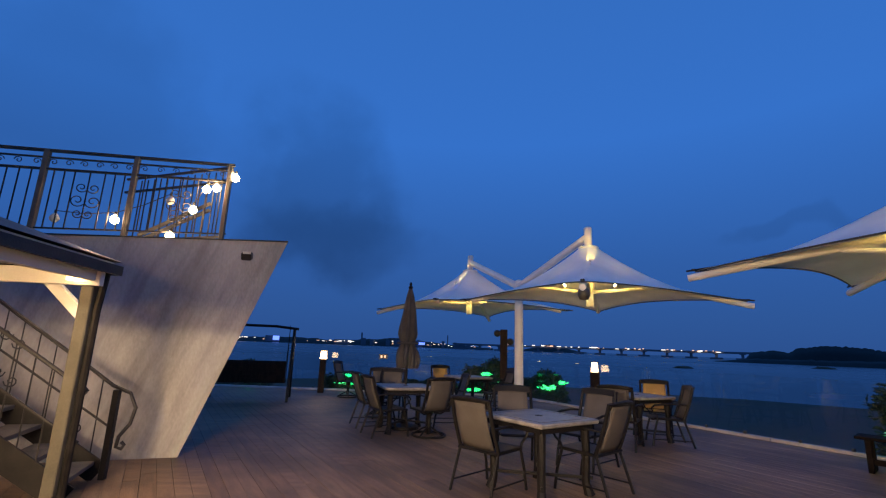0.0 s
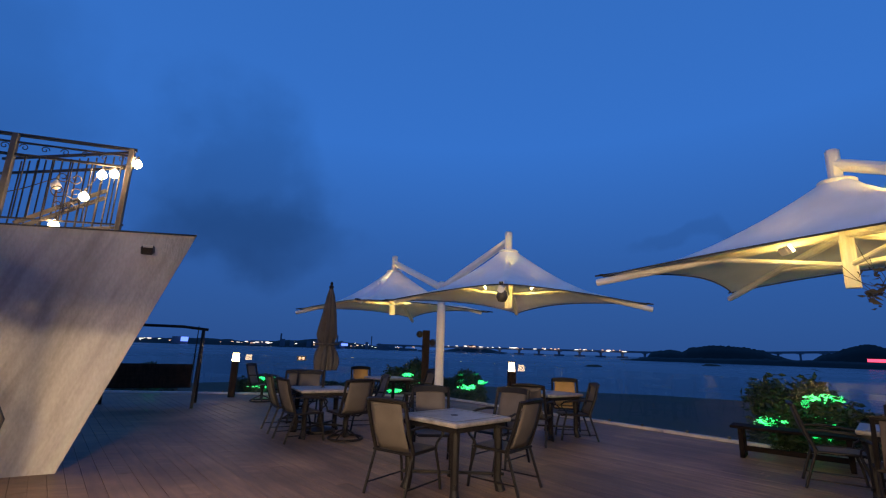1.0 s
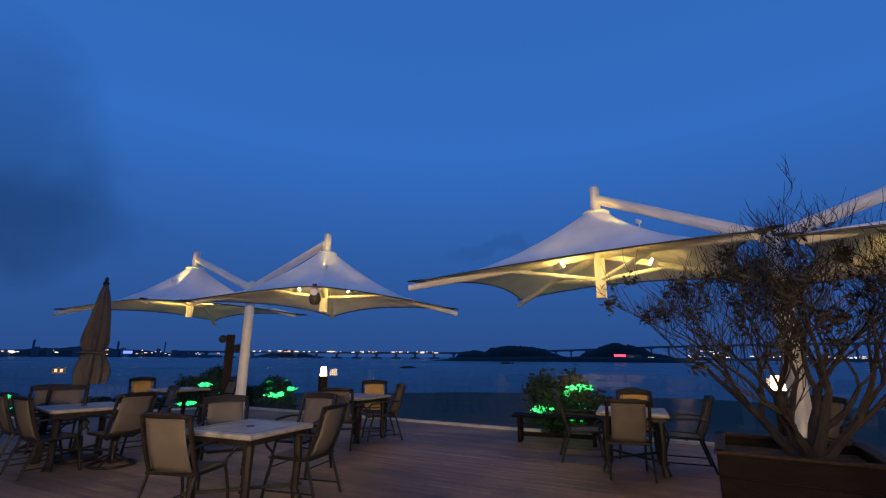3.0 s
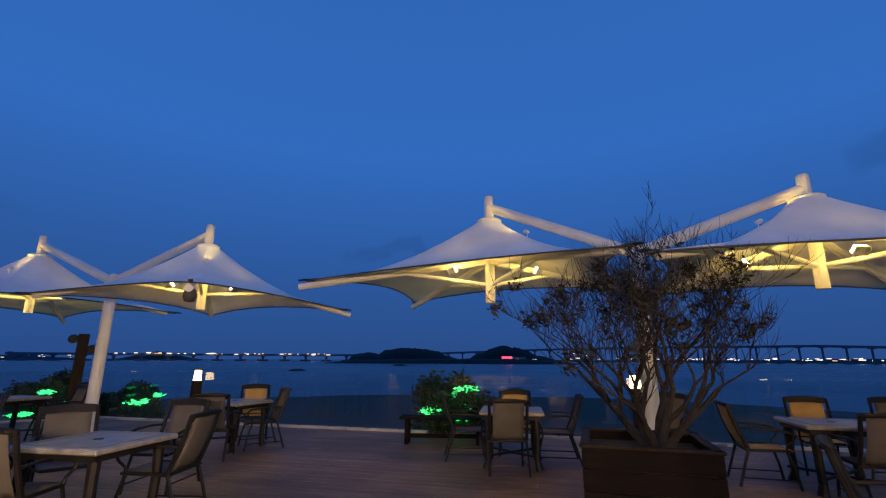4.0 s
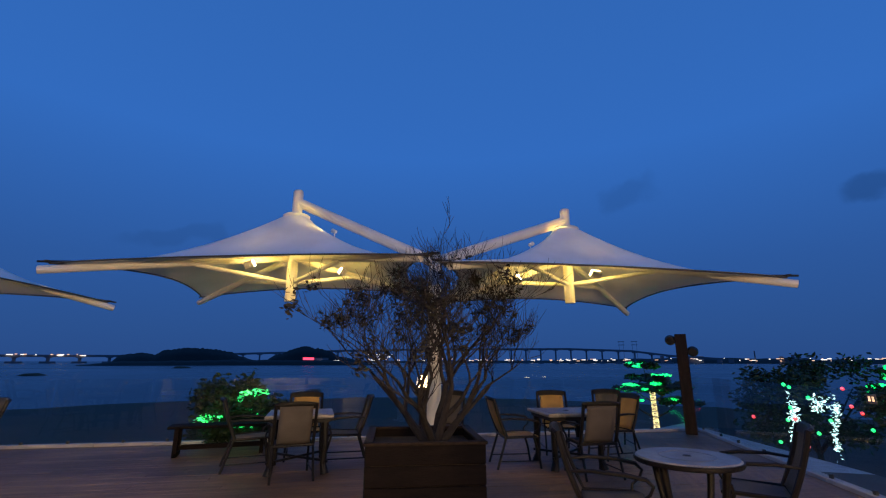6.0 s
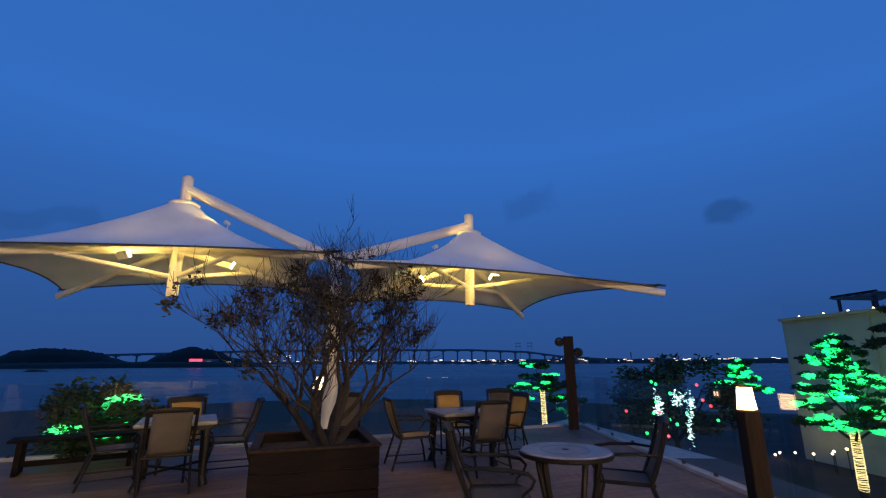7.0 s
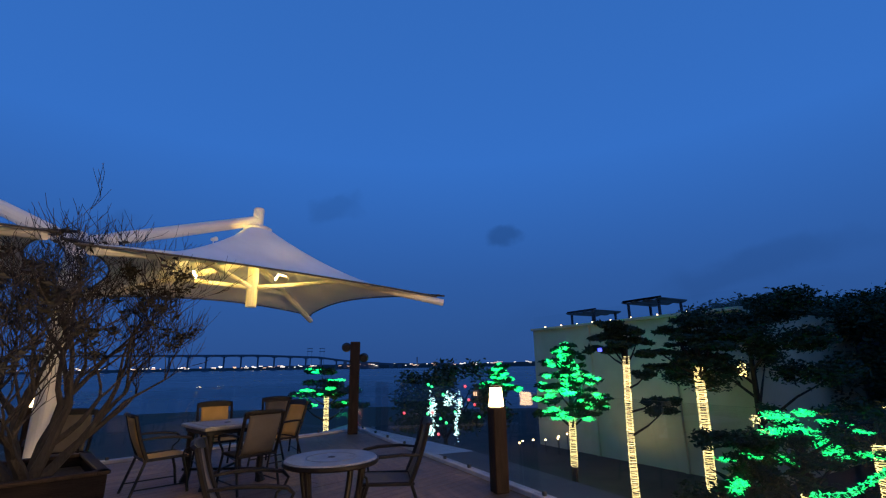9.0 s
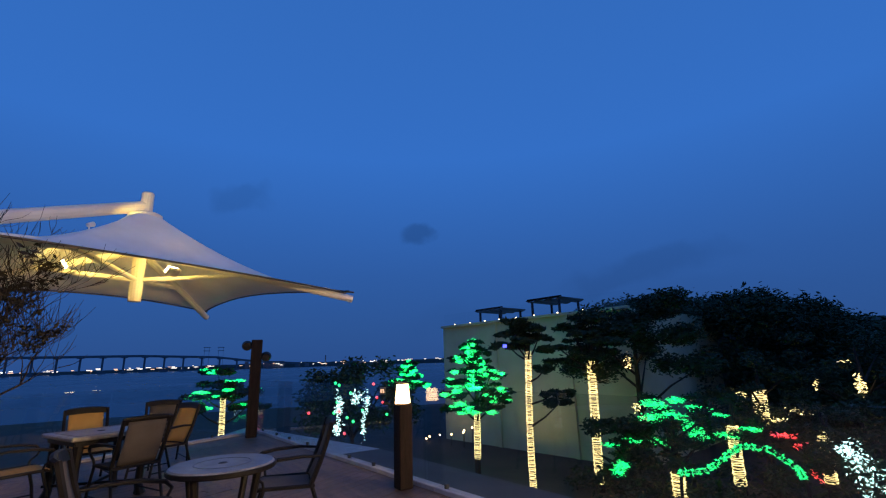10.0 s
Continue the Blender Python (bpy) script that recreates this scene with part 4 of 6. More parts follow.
for x, y, a in ((2.22, 4.97, 36), (1.68, 5.95, 172), (2.60, 5.95, 125),
                (3.72, 7.15, -40), (4.64, 7.42, 72),
                (0.06, 7.84, -68), (-0.20, 8.68, -74), (1.15, 8.75, 95),
                (2.6, 10.85, 100), (0.1, 9.6, 170),
                (5.84, 3.36, -52), (6.14, 4.22, -140), (6.80, 3.10, 30),
                (7.0, -0.38, -65), (9.1, -0.85, 100), (7.9, 1.85, 90),
                (4.30, -0.40, 180), (4.92, -1.62, -14)):
    copy_thing(taupe, facing(x, y, a))
for x, y, a in ((7.30, 0.64, -158), (6.95, 3.85, 120), (8.45, 0.08, 105), (8.25, -0.75, 30), (3.0, 11.7, 120), (1.5, 12.1, 190)):
    copy_thing(tan, facing(x, y, a))
for x, y, a in ((-0.1, 9.75, 175), (-0.98, 13.0, -110)):
    copy_thing(swiv, facing(x, y, a))

# closed parasol through the table
parasol = empty("closed_parasol", "closed taupe cloth parasol standing through a table", "parasol", pose(0.37, 8.45, 0, 0, 0, 0))
bm = bmesh.new()
lathe(bm, [(0.022, 0.0), (0.022, 2.5)], 10)
part("pole", bm, M_FRAME, parasol)
bm = bmesh.new()
lathe(bm, [(0.26, 0.0), (0.26, 0.05), (0.07, 0.09), (0.05, 0.3), (0.03, 0.31)], 20)
part("base", bm, M_FRAME, parasol, "round dark base")


def cloth(u, v):
    a = 2 * math.pi * u
    z = 2.46 - 1.44 * v
    prof = [0.03, 0.075, 0.10, 0.12, 0.14, 0.16, 0.175, 0.11, 0.185, 0.205, 0.17]
    k = min(9.999, v * 10)
    i = int(k)
    r = prof[i] + (prof[i + 1] - prof[i]) * (k - i)
    r *= 0.84 + 0.6 * (0.3 + 0.7 * v) * (abs(math.cos(4 * a + v)) - 0.5) + (0.06 + 0.14 * max(0, v - 0.65)) * math.sin(3 * a + 9 * v)
    return Vector((r * math.cos(a), r * math.sin(a), z))


bm = bmesh.new()
sheet(bm, cloth, 64, 24)
part("canopy", bm, M_PARASOL, parasol, "folded taupe cloth", True)
bm = bmesh.new()
lathe(bm, [(0.03, 2.44), (0.045, 2.48), (0.02, 2.51), (0.028, 2.54), (0.012, 2.57)], 12)
part("finial", bm, M_FRAME, parasol)
bm = bmesh.new()
tube(bm, [(0.185 * math.cos(2 * math.pi * k / 20), 0.185 * math.sin(2 * math.pi * k / 20), 1.46) for k in range(20)], 0.02, 5, True)
part("strap", bm, M_PARASOL, parasol, "tie strap")

# ---- planter with the bare shrub ----
PL_D = Vector((0.36, -0.93, 0)).normalized()
PL_N = Vector((0.93, 0.36, 0)).normalized()
PL_C = Vector((5.62, 1.52, 0))
PL_TURN = math.degrees(math.atan2(PL_D.y, PL_D.x))
planter = empty("planter", "large square planter box of dark stained boards", "planter", pose(PL_C.x, PL_C.y, 0, 0, 0, PL_TURN))
for side in range(4):
    m = Matrix.Rotation(side * math.pi / 2, 4, "Z")
    for k in range(3):
        bm = bmesh.new()
        box(bm, (0.0, -0.60, 0.105 + 0.20 * k), (1.24 if side % 2 == 0 else 1.17, 0.045, 0.19), None, 0.008)
        bmesh.ops.transform(bm, matrix=m, verts=bm.verts)
        part("board", bm, M_DARKWOOD, planter)
    bm = bmesh.new()
    box(bm, (0, -0.59, 0.612), (1.28, 0.09, 0.03), None, 0.006)
    bmesh.ops.transform(bm, matrix=m, verts=bm.verts)
    part("cap_board", bm, M_BROWNWOOD, planter, "worn brown cap board")
bm = bmesh.new()
box(bm, (0, 0, 0.26), (1.12, 1.12, 0.5))
part("soil", bm, M_SOIL, planter)


def shrub(root, rng, base, stems, height, spread, mat):
    """Many-stemmed shrub: forked, upswept stems that end in fine twigs."""
    tips = []

    def grow(bm, twigs, p, d, length, r, depth):
        n = 4 if depth < 5 else 3
        pts, rs = [p], [r]
        for k in range(n):
            d = (d + Vector((rng.uniform(-1, 1), rng.uniform(-1, 1), rng.uniform(-0.4, 0.8))) * 0.2 + Vector((0, 0, 0.03))).normalized()
            p = p + d * (length / n)
            pts.append(p)
            rs.append(max(0.0022, r * (1 - 0.45 * (k + 1) / n)))
        tube(bm, pts, rs, 6 if depth < 2 else (4 if depth < 4 else 3))
        if depth >= 6 or (depth >= 3 and p.z > rng.uniform(2.0, 2.7)):
            tips.append((p, d))
            for k in range(rng.choice((1, 2))):
                q = pts[rng.choice((-1, -2, -2))]
                e = (d + Vector((rng.uniform(-0.9, 0.9), rng.uniform(-0.9, 0.9), rng.uniform(-0.2, 0.9)))).normalized()
                f = (e + Vector((rng.uniform(-0.3, 0.3), rng.uniform(-0.3, 0.3), 0.35))).normalized()
                ln = rng.uniform(0.06, 0.16)
                tube(twigs, [q, q + e * ln, q + e * ln + f * ln * 0.9], [0.003, 0.0025, 0.0018], 3)
            return
        kids = 3 if depth == 0 or rng.random() < (0.36 if depth < 2 else 0.44) else 2
        for k in range(kids):
            a = rng.uniform(0, 2 * math.pi)
            side = Vector((math.cos(a), math.sin(a), rng.uniform(-0.2, 0.45)))
            grow(bm, twigs, pts[-1] if k else pts[rng.choice((2, 3, -1))], (d + side * (rng.uniform(0.5, 1.1) if depth in (2, 3, 4) else rng.uniform(0.4, 0.8))).normalized(), length * rng.uniform(0.64, 0.9), rs[-1] * 0.98, depth + 1)

    for k in range(stems):
        bm, twigs = bmesh.new(), bmesh.new()
        a = 2 * math.pi * k / stems + rng.uniform(-0.25, 0.25)
        lean = (0.95 if k % 2 else 0.55) * rng.uniform(0.85, 1.1) * spread
        d = Vector((math.cos(a) * lean, math.sin(a) * lean, 1)).normalized()
        grow(bm, twigs, base + Vector((math.cos(a), math.sin(a), 0)) * 0.05, d, height * rng.uniform(0.27, 0.33), 0.056, 0)
        stem = part("stem", bm, mat, root, "forked grey-brown stem")
        part("twig_spray", twigs, mat, stem)["kind"] = "stuff"
    return tips


tree = empty("planter_tree", "half-bare many-stemmed shrub in the dark planter", "tree", Matrix.Translation((PL_C.x + 0.12, PL_C.y - 0.09, 0.47)))
rng = random.Random(11)
tips = shrub(tree, rng, Vector((0, 0, 0)), 6, 2.3, 1.5, M_BARK)
lv = [(p.x, p.y, p.z, 0.09, 0.09, 0.09) for p, d in tips if rng.random() < 0.11 and 0.6 < p.z < 2.1]
leaf_cloud("leaves", lv, 2300, 0.034, M_DRYLEAF, tree, "sparse dark leaves", seed=3, shell=0.1)

# ---- bench, swing seat, posts ----
bench = empty("bench", "long low dark timber bench near the glass balustrade", "bench", pose(6.90, 5.31, 0, 0, 0, -55))
for k in range(3):
    bm = bmesh.new()
    box(bm, (0, -0.14 + 0.14 * k, 0.43), (1.5, 0.125, 0.04), None, 0.006)
    part("slat", bm, M_DARKWOOD, bench)
for sx in (-0.62, 0.62):
    bm = bmesh.new()
    for y in (-0.16, 0.16):
        bar(bm, (sx, y, 0), (sx, y, 0.41), 0.06, 0.06)
    bar(bm, (sx, -0.19, 0.03), (sx, 0.19, 0.03), 0.06, 0.06)
    part("leg_frame", bm, M_DARKWOOD, bench)
bm = bmesh.new()
bar(bm, (-0.6, 0, 0.12), (0.6, 0, 0.12), 0.05, 0.07)
part("stretcher", bm, M_DARKWOOD, bench)

swing = empty("swing_seat", "dark garden swing seat with a steel frame", "swing seat", pose(-3.3, 12.0, 0, 0, 0, 8))
for sx in (-0.95, 0.95):
    bm = bmesh.new()
    bar(bm, (sx, -0.55, 0), (sx, -0.1, 1.72), 0.06)
    bar(bm, (sx, 0.55, 0), (sx, 0.1, 1.72), 0.06)
    bar(bm, (sx, -0.3, 1.0), (sx, 0.3, 1.0), 0.04)
    part("side_frame", bm, M_FRAME, swing)
bm = bmesh.new()
tube(bm, [(-1.05, 0, 1.72), (-0.5, 0, 1.77), (0.5, 0, 1.77), (1.05, 0, 1.72)], 0.035, 8)
part("top_bar", bm, M_FRAME, swing)
for k in range(6):
    bm = bmesh.new()
    box(bm, (0, -0.2 - 0.02 * k, 0.46 + 0.086 * k), (1.7, 0.02, 0.085), None, 0.004)
    part("back_slat", bm, M_BROWNWOOD, swing)
for k in range(4):
    bm = bmesh.new()
    box(bm, (0, -0.15 + 0.11 * k, 0.42), (1.7, 0.1, 0.025), None, 0.004)
    part("seat_slat", bm, M_DARKWOOD, swing)
for sx in (-0.84, 0.84):
    bm = bmesh.new()
    tube(bm, [(sx, 0.18, 0.42), (sx, 0, 1.8)], 0.008, 4)
    tube(bm, [(sx, -0.2, 0.8), (sx, 0, 1.8)], 0.008, 4)
    part("chain", bm, M_FRAME, swing)


def speaker_post(m, h):
    root = empty("timber_post", "thick dark timber post with small round spotlights", "post", m, "timber posts")
    bm = bmesh.new()
    box(bm, (0, 0, h / 2), (0.22, 0.22, h), None, 0.012)
    part("shaft", bm, M_BROWNWOOD, root)
    for sx, z in ((-1, h - 0.12), (1, h - 0.36)):
        bm = bmesh.new()
        tube(bm, [(sx * 0.1, -0.02, z), (sx * 0.2, -0.02, z)], 0.025, 8)
        tube(bm, [(sx * 0.2, -0.10, z - 0.02), (sx * 0.2, 0.0, z), (sx * 0.2, 0.08, z + 0.02)], [0.085, 0.11, 0.07], 14)
        part("spotlight", bm, M_IRON, root, "round black spotlight, unlit")
    return root


post_m = speaker_post(facing(11.12, -2.50, -103), 2.0)
copy_thing(post_m, facing(3.55, 13.95, -15))


def bollard(m):
    root = empty("bollard_lamp", "dark timber bollard with a lit square frosted lamp", "lamp", m, "bollard lamps")
    bm = bmesh.new()
    box(bm, (0, 0, 0.47), (0.17, 0.17, 0.94), None, 0.01)
    part("shaft", bm, M_BROWNWOOD, root)
    bm = bmesh.new()
    lathe(bm, [(0.105, 0.945), (0.08, 1.17)], 4)
    part("lantern", bm, M_LAMPGLOW, root, "glowing frosted lantern")
    bm = bmesh.new()
    box(bm, (0, 0, 1.18), (0.15, 0.15, 0.02), None, 0.005)
    part("cap", bm, M_DARKWOOD, root)
    return root


BOLLARDS = ((5.5, -3.12, 0), (-1.83, 14.0, 0), (5.12, 11.08, 10), (9.03, 2.57, 20))
bol = bollard(facing(*BOLLARDS[0]))
for b in BOLLARDS[1:]:
    copy_thing(bol, facing(*b))
for x, y, a in BOLLARDS:
    lamp("POINT", pose(x, y, 1.3), 9, WARM, 0.08)



def garden_lamp(m):
    root = empty("garden_lamp", "unseen lantern on a tall dark post, added for its reflection in the glass", "lamp", m, "garden lamps")
    bm = bmesh.new()
    box(bm, (0, 0, 1.58), (0.14, 0.14, 3.16), None, 0.01)
    part("shaft", bm, M_BROWNWOOD, root)
    bm = bmesh.new()
    lathe(bm, [(0.22, 3.165), (0.18, 3.56)], 4)
    part("lantern", bm, M_LAMPGLOW, root, "glowing frosted lantern")
    bm = bmesh.new()
    box(bm, (0, 0, 3.575), (0.3, 0.3, 0.03), None, 0.005)
    part("cap", bm, M_DARKWOOD, root)
    return root


# two lamps added out of view so the balustrade glass reflects them
gl = garden_lamp(pose(-1.6, -10.95, GARDEN_Z))
copy_thing(gl, pose(-1.6, -12.3, GARDEN_Z))



def glass_sign(m, w, h):
    root = empty("glass_sign", "small dark plaque with two amber marks on the glass", "sign", m, "glass signs")
    bm = bmesh.new()
    box(bm, (0, 0, 0), (w, 0.008, h), None, 0.003)
    part("plate", bm, M_INLAY, root)
    # the marks are no lamps; emission stands in for their brightness
    for sx in (-0.2, 0.2):
        bm = bmesh.new()
        box(bm, (sx * w, -0.005, 0), (w * 0.2, 0.004, h * 0.5))
        part("mark", bm, M_CITYO, root, "amber bar made to glow")
    return root


glass_sign(pose(-0.10, 14.60, 1.05, 0, 0, -5.95), 0.27, 0.15)
glass_sign(pose(6.32, -3.24, 1.05, 0, 0, 185.1), 0.14, 0.10)

# ---- far shore, islands and bridge ----


def away(bearing, d, z):
    """A point d metres off at a compass bearing (degrees, counter-clockwise from north)."""
    b = radians(bearing)
    return Vector((-math.sin(b) * d, math.cos(b) * d, z))


def ridge(name, label, b0, b1, d, heights, depth=120, seed=0, step=0.25, rough=0.18):
    """A wooded ridge seen far off: heights are (fraction, metres over the sea)."""
    rng = random.Random(seed)
    bm = bmesh.new()
    n = max(8, int(abs(b1 - b0) / step))
    rows = []
    for i in range(n + 1):
        f = i / n
        for (f0, h0), (f1, h1) in zip(heights, heights[1:]):
            if f0 <= f <= f1:
                k = (f - f0) / (f1 - f0)
                k = k * k * (3 - 2 * k)
                h = h0 + (h1 - h0) * k
                break
        h *= 1 + rough * (noise.noise((f * 37, seed, 0)) + 0.6 * noise.noise((f * 120, seed, 3)))
        b = b0 + (b1 - b0) * f
        rows.append([bm.verts.new(p) for p in (away(b, d, SEA_Z - 0.5), away(b, d + depth * 0.2, SEA_Z + h * 0.55), away(b, d + depth * 0.5, SEA_Z + h), away(b, d + depth, SEA_Z - 0.5))])
    for a, b in zip(rows, rows[1:]):
        for k in range(3):
            bm.faces.new((a[k], b[k], b[k + 1], a[k + 1]))
    return tagged(part(name, bm, M_HILL, smooth=True), label, "island" if "island" in name else "hill", kind="structure")


ridge("backdrop_hills", "dark low hills on the far shore", 30, -13, 1500, [(0, 11), (0.3, 14), (0.45, 19), (0.55, 14), (0.66, 22), (0.72, 28), (0.8, 20), (0.9, 12), (1, 6)], 200, 1)
ridge("backdrop_hill", "dark low hill behind the bridge", -16, -24, 1700, [(0, 4), (0.45, 27), (1, 4)], 200, 2)
ridge("island_woods", "dark wooded island in the bay", -39.5, -53, 700, [(0, 3), (0.07, 13), (0.2, 16), (0.28, 14), (0.36, 20), (0.5, 23), (0.68, 22), (0.82, 18), (0.9, 12), (1, 7)], 60, 3, 0.15, 0.1)
ridge("island_knoll", "dark wooded knoll in the bay", -54, -66, 800, [(0, 6), (0.14, 17), (0.3, 27), (0.37, 30), (0.5, 27), (0.6, 23), (0.72, 13), (1, 3)], 60, 4, 0.15, 0.1)
ridge("backdrop_spit", "low dark spit in front of the islands", -37, -68, 640, [(0, 1.0), (0.12, 5), (0.5, 7), (0.8, 6.5), (1, 1.0)], 40, 5, 0.3)
ridge("backdrop_shore", "dark flat far shore with harbour lights", -62, -132, 1500, [(0, 6), (0.3, 8), (0.6, 16), (0.75, 12), (1, 18)], 160, 6, 0.4)

# bridge: deck on piers, rising towards the high span
BR = [(-8, 12), (-20, 12.5), (-32, 13), (-42, 14), (-52, 21), (-63, 30), (-74, 35), (-90, 35), (-97, 29), (-101, 17), (-106, 9)]


def bridge_z(b):
    for (b0, z0), (b1, z1) in zip(BR, BR[1:]):
        if b1 <= b <= b0:
            return z0 + (z1 - z0) * (b - b0) / (b1 - b0)
    return 12


bridge = empty("bridge", "long grey motorway bridge on many piers across the bay", "bridge")
bm = bmesh.new()
bs = [-8 - 0.5 * k for k in range(197)]
pr = None
for b in bs:
    z = bridge_z(b)
    dd = 1250
    row = [bm.verts.new(p) for p in (away(b, dd, z), away(b, dd, z - 4.6), away(b, dd + 24, z - 4.6), away(b, dd + 24, z))]
    if pr:
        for k in range(4):
            bm.faces.new((pr[k], row[k], row[(k + 1) % 4], pr[(k + 1) % 4]))
    pr = row
part("deck", bm, M_BRIDGE, bridge)
b = -9.0
while b > -104:
    low = b > -45
    z = bridge_z(b)
    p = away(b, 1256, 0)
    bm = bmesh.new()
    t = Matrix.Rotation(radians(b), 4, "Z")
    box(bm, (p.x, p.y, (z - 3 + SEA_Z) / 2), (6 if low else 4, 10, z - 3 - SEA_Z), t)
    box(bm, (p.x, p.y, SEA_Z + 1.5), (26 if low else 16, 16, 5), t)
    box(bm, (p.x, p.y, z - 5), (13, 14, 2.5), t)
    part("pier", bm, M_BRIDGE, bridge)
    b -= 2.35 if low else 1.75
for b in (-96.0, -97.4):
    bm = bmesh.new()
    p, t = away(b, 1262, 0), Matrix.Rotation(radians(b), 4, "Z")
    for s in (-5, 5):
        q = t @ Vector((s, 0, 0))
        box(bm, (p.x + q.x, p.y + q.y, 25), (0.6, 3, 52), t)
    box(bm, (p.x, p.y, 50), (15, 3, 1.3), t)
    box(bm, (p.x, p.y, 42), (15, 3, 1.3), t)
    part("pylon", bm, M_BRIDGE, bridge)


def city(name, label, spec, mat, seed):
    """Far lights: boxes of a few metres at (bearing from, to, distance, z low, z high, count, width)."""
    rng = random.Random(seed)
    bm = bmesh.new()
    for b0, b1, d, z0, z1, n, w in spec:
        for k in range(n):
            b = rng.uniform(b0, b1)
            ww = w * rng.uniform(0.2, 1.2)
            p = away(b, d, rng.uniform(z0, z1))
            box(bm, p, (ww, 3, rng.uniform(0.9, 2.0)), Matrix.Rotation(radians(b), 4, "Z"))
    return tagged(part(name, bm, mat), label, "lights", kind="stuff")


city("shore_lights_white", "white harbour and street lights along the far shore",
     [(22, 14, 1480, 4, 10, 9, 9), (8, 4, 1480, 3, 9, 12, 9), (2, -12, 1480, 2, 16, 26, 6), (-15, -38, 1245, 11.5, 13.5, 26, 9), (-63, -98, 1450, 3, 9, 42, 12), (-98, -128, 1470, 4, 11, 26, 10), (-59, -63, 690, 0, 2, 5, 7), (-66, -72, 1240, 12, 20, 8, 10)], M_CITYW, 3)
city("shore_lights_orange", "orange lights along the far shore and the bridge",
     [(24, 5, 1480, 0, 8, 12, 7), (0, -14, 1480, 2, 10, 16, 6), (-14, -38, 1245, 12, 14, 22, 6), (-63, -100, 1450, 2, 8, 34, 8), (-100, -128, 1470, 3, 10, 20, 7)], M_CITYO, 4)
bm = bmesh.new()
box(bm, away(-59.0, 690, 4.6), (15, 3, 3.2), Matrix.Rotation(radians(-59), 4, "Z"))
box(bm, away(-56.2, 690, 1.2), (4, 3, 1.2), Matrix.Rotation(radians(-56), 4, "Z"))
tagged(part("shore_sign_red", bm, M_CITYR), "red lit sign on the far harbour building", "sign", kind="stuff")
bm = bmesh.new()
box(bm, away(13.0, 1470, 9), (18, 3, 12), Matrix.Rotation(radians(13), 4, "Z"))
box(bm, away(-4.2, 1470, 8), (20, 3, 7), Matrix.Rotation(radians(-4), 4, "Z"))
tagged(part("shore_sign_blue", bm, M_CITYB), "blue lit signs on the far shore", "sign", kind="stuff")
bm = bmesh.new()
for b, w, h in ((5.5, 46, 14), (13.4, 40, 18), (-3.5, 40, 18), (-60.2, 26, 8), (-103, 60, 18), (-9, 30, 12), (-112, 50, 12)):
    box(bm, away(b, 1490 if b > -50 or b < -70 else 700, SEA_Z + h / 2 + 2), (w, 20, h), Matrix.Rotation(radians(b), 4, "Z"))
rng = random.Random(17)
for k in range(26):
    b, h = rng.uniform(4, -10) if k < 18 else rng.uniform(-100, -112), rng.uniform(9, 22) + (18 if k % 6 == 0 else 0)
    w = rng.uniform(3, 5) if k % 6 == 0 else rng.uniform(7, 16)
    box(bm, away(b, 1480, SEA_Z + h / 2 + 2), (w, 12, h), Matrix.Rotation(radians(b), 4, "Z"))
tagged(part("shore_buildings", bm, M_BRIDGE), "grey harbour buildings on the far shore", "building", kind="stuff")

# small boats and mud banks in the bay
for b, d, w in ((-50, 130, 1.6), (-34, 240, 3), (-60, 95, 1.2), (-46, 420, 5)):
    bm = bmesh.new()
    p = away(b, d, SEA_Z)
    bmesh.ops.create_icosphere(bm, subdivisions=2, radius=1.0)
    for v in bm.verts:
        v.co *= 1 + 0.3 * noise.noise(v.co * 1.7 + Vector((b, 0, 0)))
    bmesh.ops.scale(bm, vec=(w * 1.6, w, w * 0.32), verts=bm.verts)
    bmesh.ops.translate(bm, vec=p, verts=bm.verts)
    tagged(part("rock", bm, M_MUD, smooth=True), "low dark rock standing in the shallow water", "rock", "rocks in the bay")

# ---- garden building ----
house = empty("garden_building", "cream flat-roofed building with a glass-edged roof terrace", "building")
H1, H2 = Vector((22.1, -14.5, 0)), Vector((11.3, -16.15, 0))
hd = (H2 - H1).normalized()
hn = Vector((hd.y, -hd.x, 0))
if hn.y > 0:
    hn = -hn
TOPZ = 3.2
bm = bmesh.new()
prism(bm, [(p.x, p.y) for p in (H1, H2, H2 + hn * 9, H1 + hn * 9)], GARDEN_Z - 0.3, TOPZ)
part("wall", bm, M_CREAM, house)
bm = bmesh.new()
pa, pb = H1 - hn * 0.03, H2 - hn * 0.03
bar(bm, pa + Vector((0, 0, TOPZ + 0.05)), pb + Vector((0, 0, TOPZ + 0.05)), 0.3, 0.12, 0.01)
part("parapet_cap", bm, M_CREAM, house)
for k, f in enumerate((0.36, 0.52, 0.74)):
    bm = bmesh.new()
    p = H1.lerp(H2, f) - hn * 0.05
    box(bm, (p.x, p.y, (TOPZ + GARDEN_Z) / 2), (0.16, 0.12, TOPZ - GARDEN_Z), Matrix.Rotation(math.atan2(hd.y, hd.x), 4, "Z"), 0.01)
    part("pilaster", bm, M_CREAM, house)
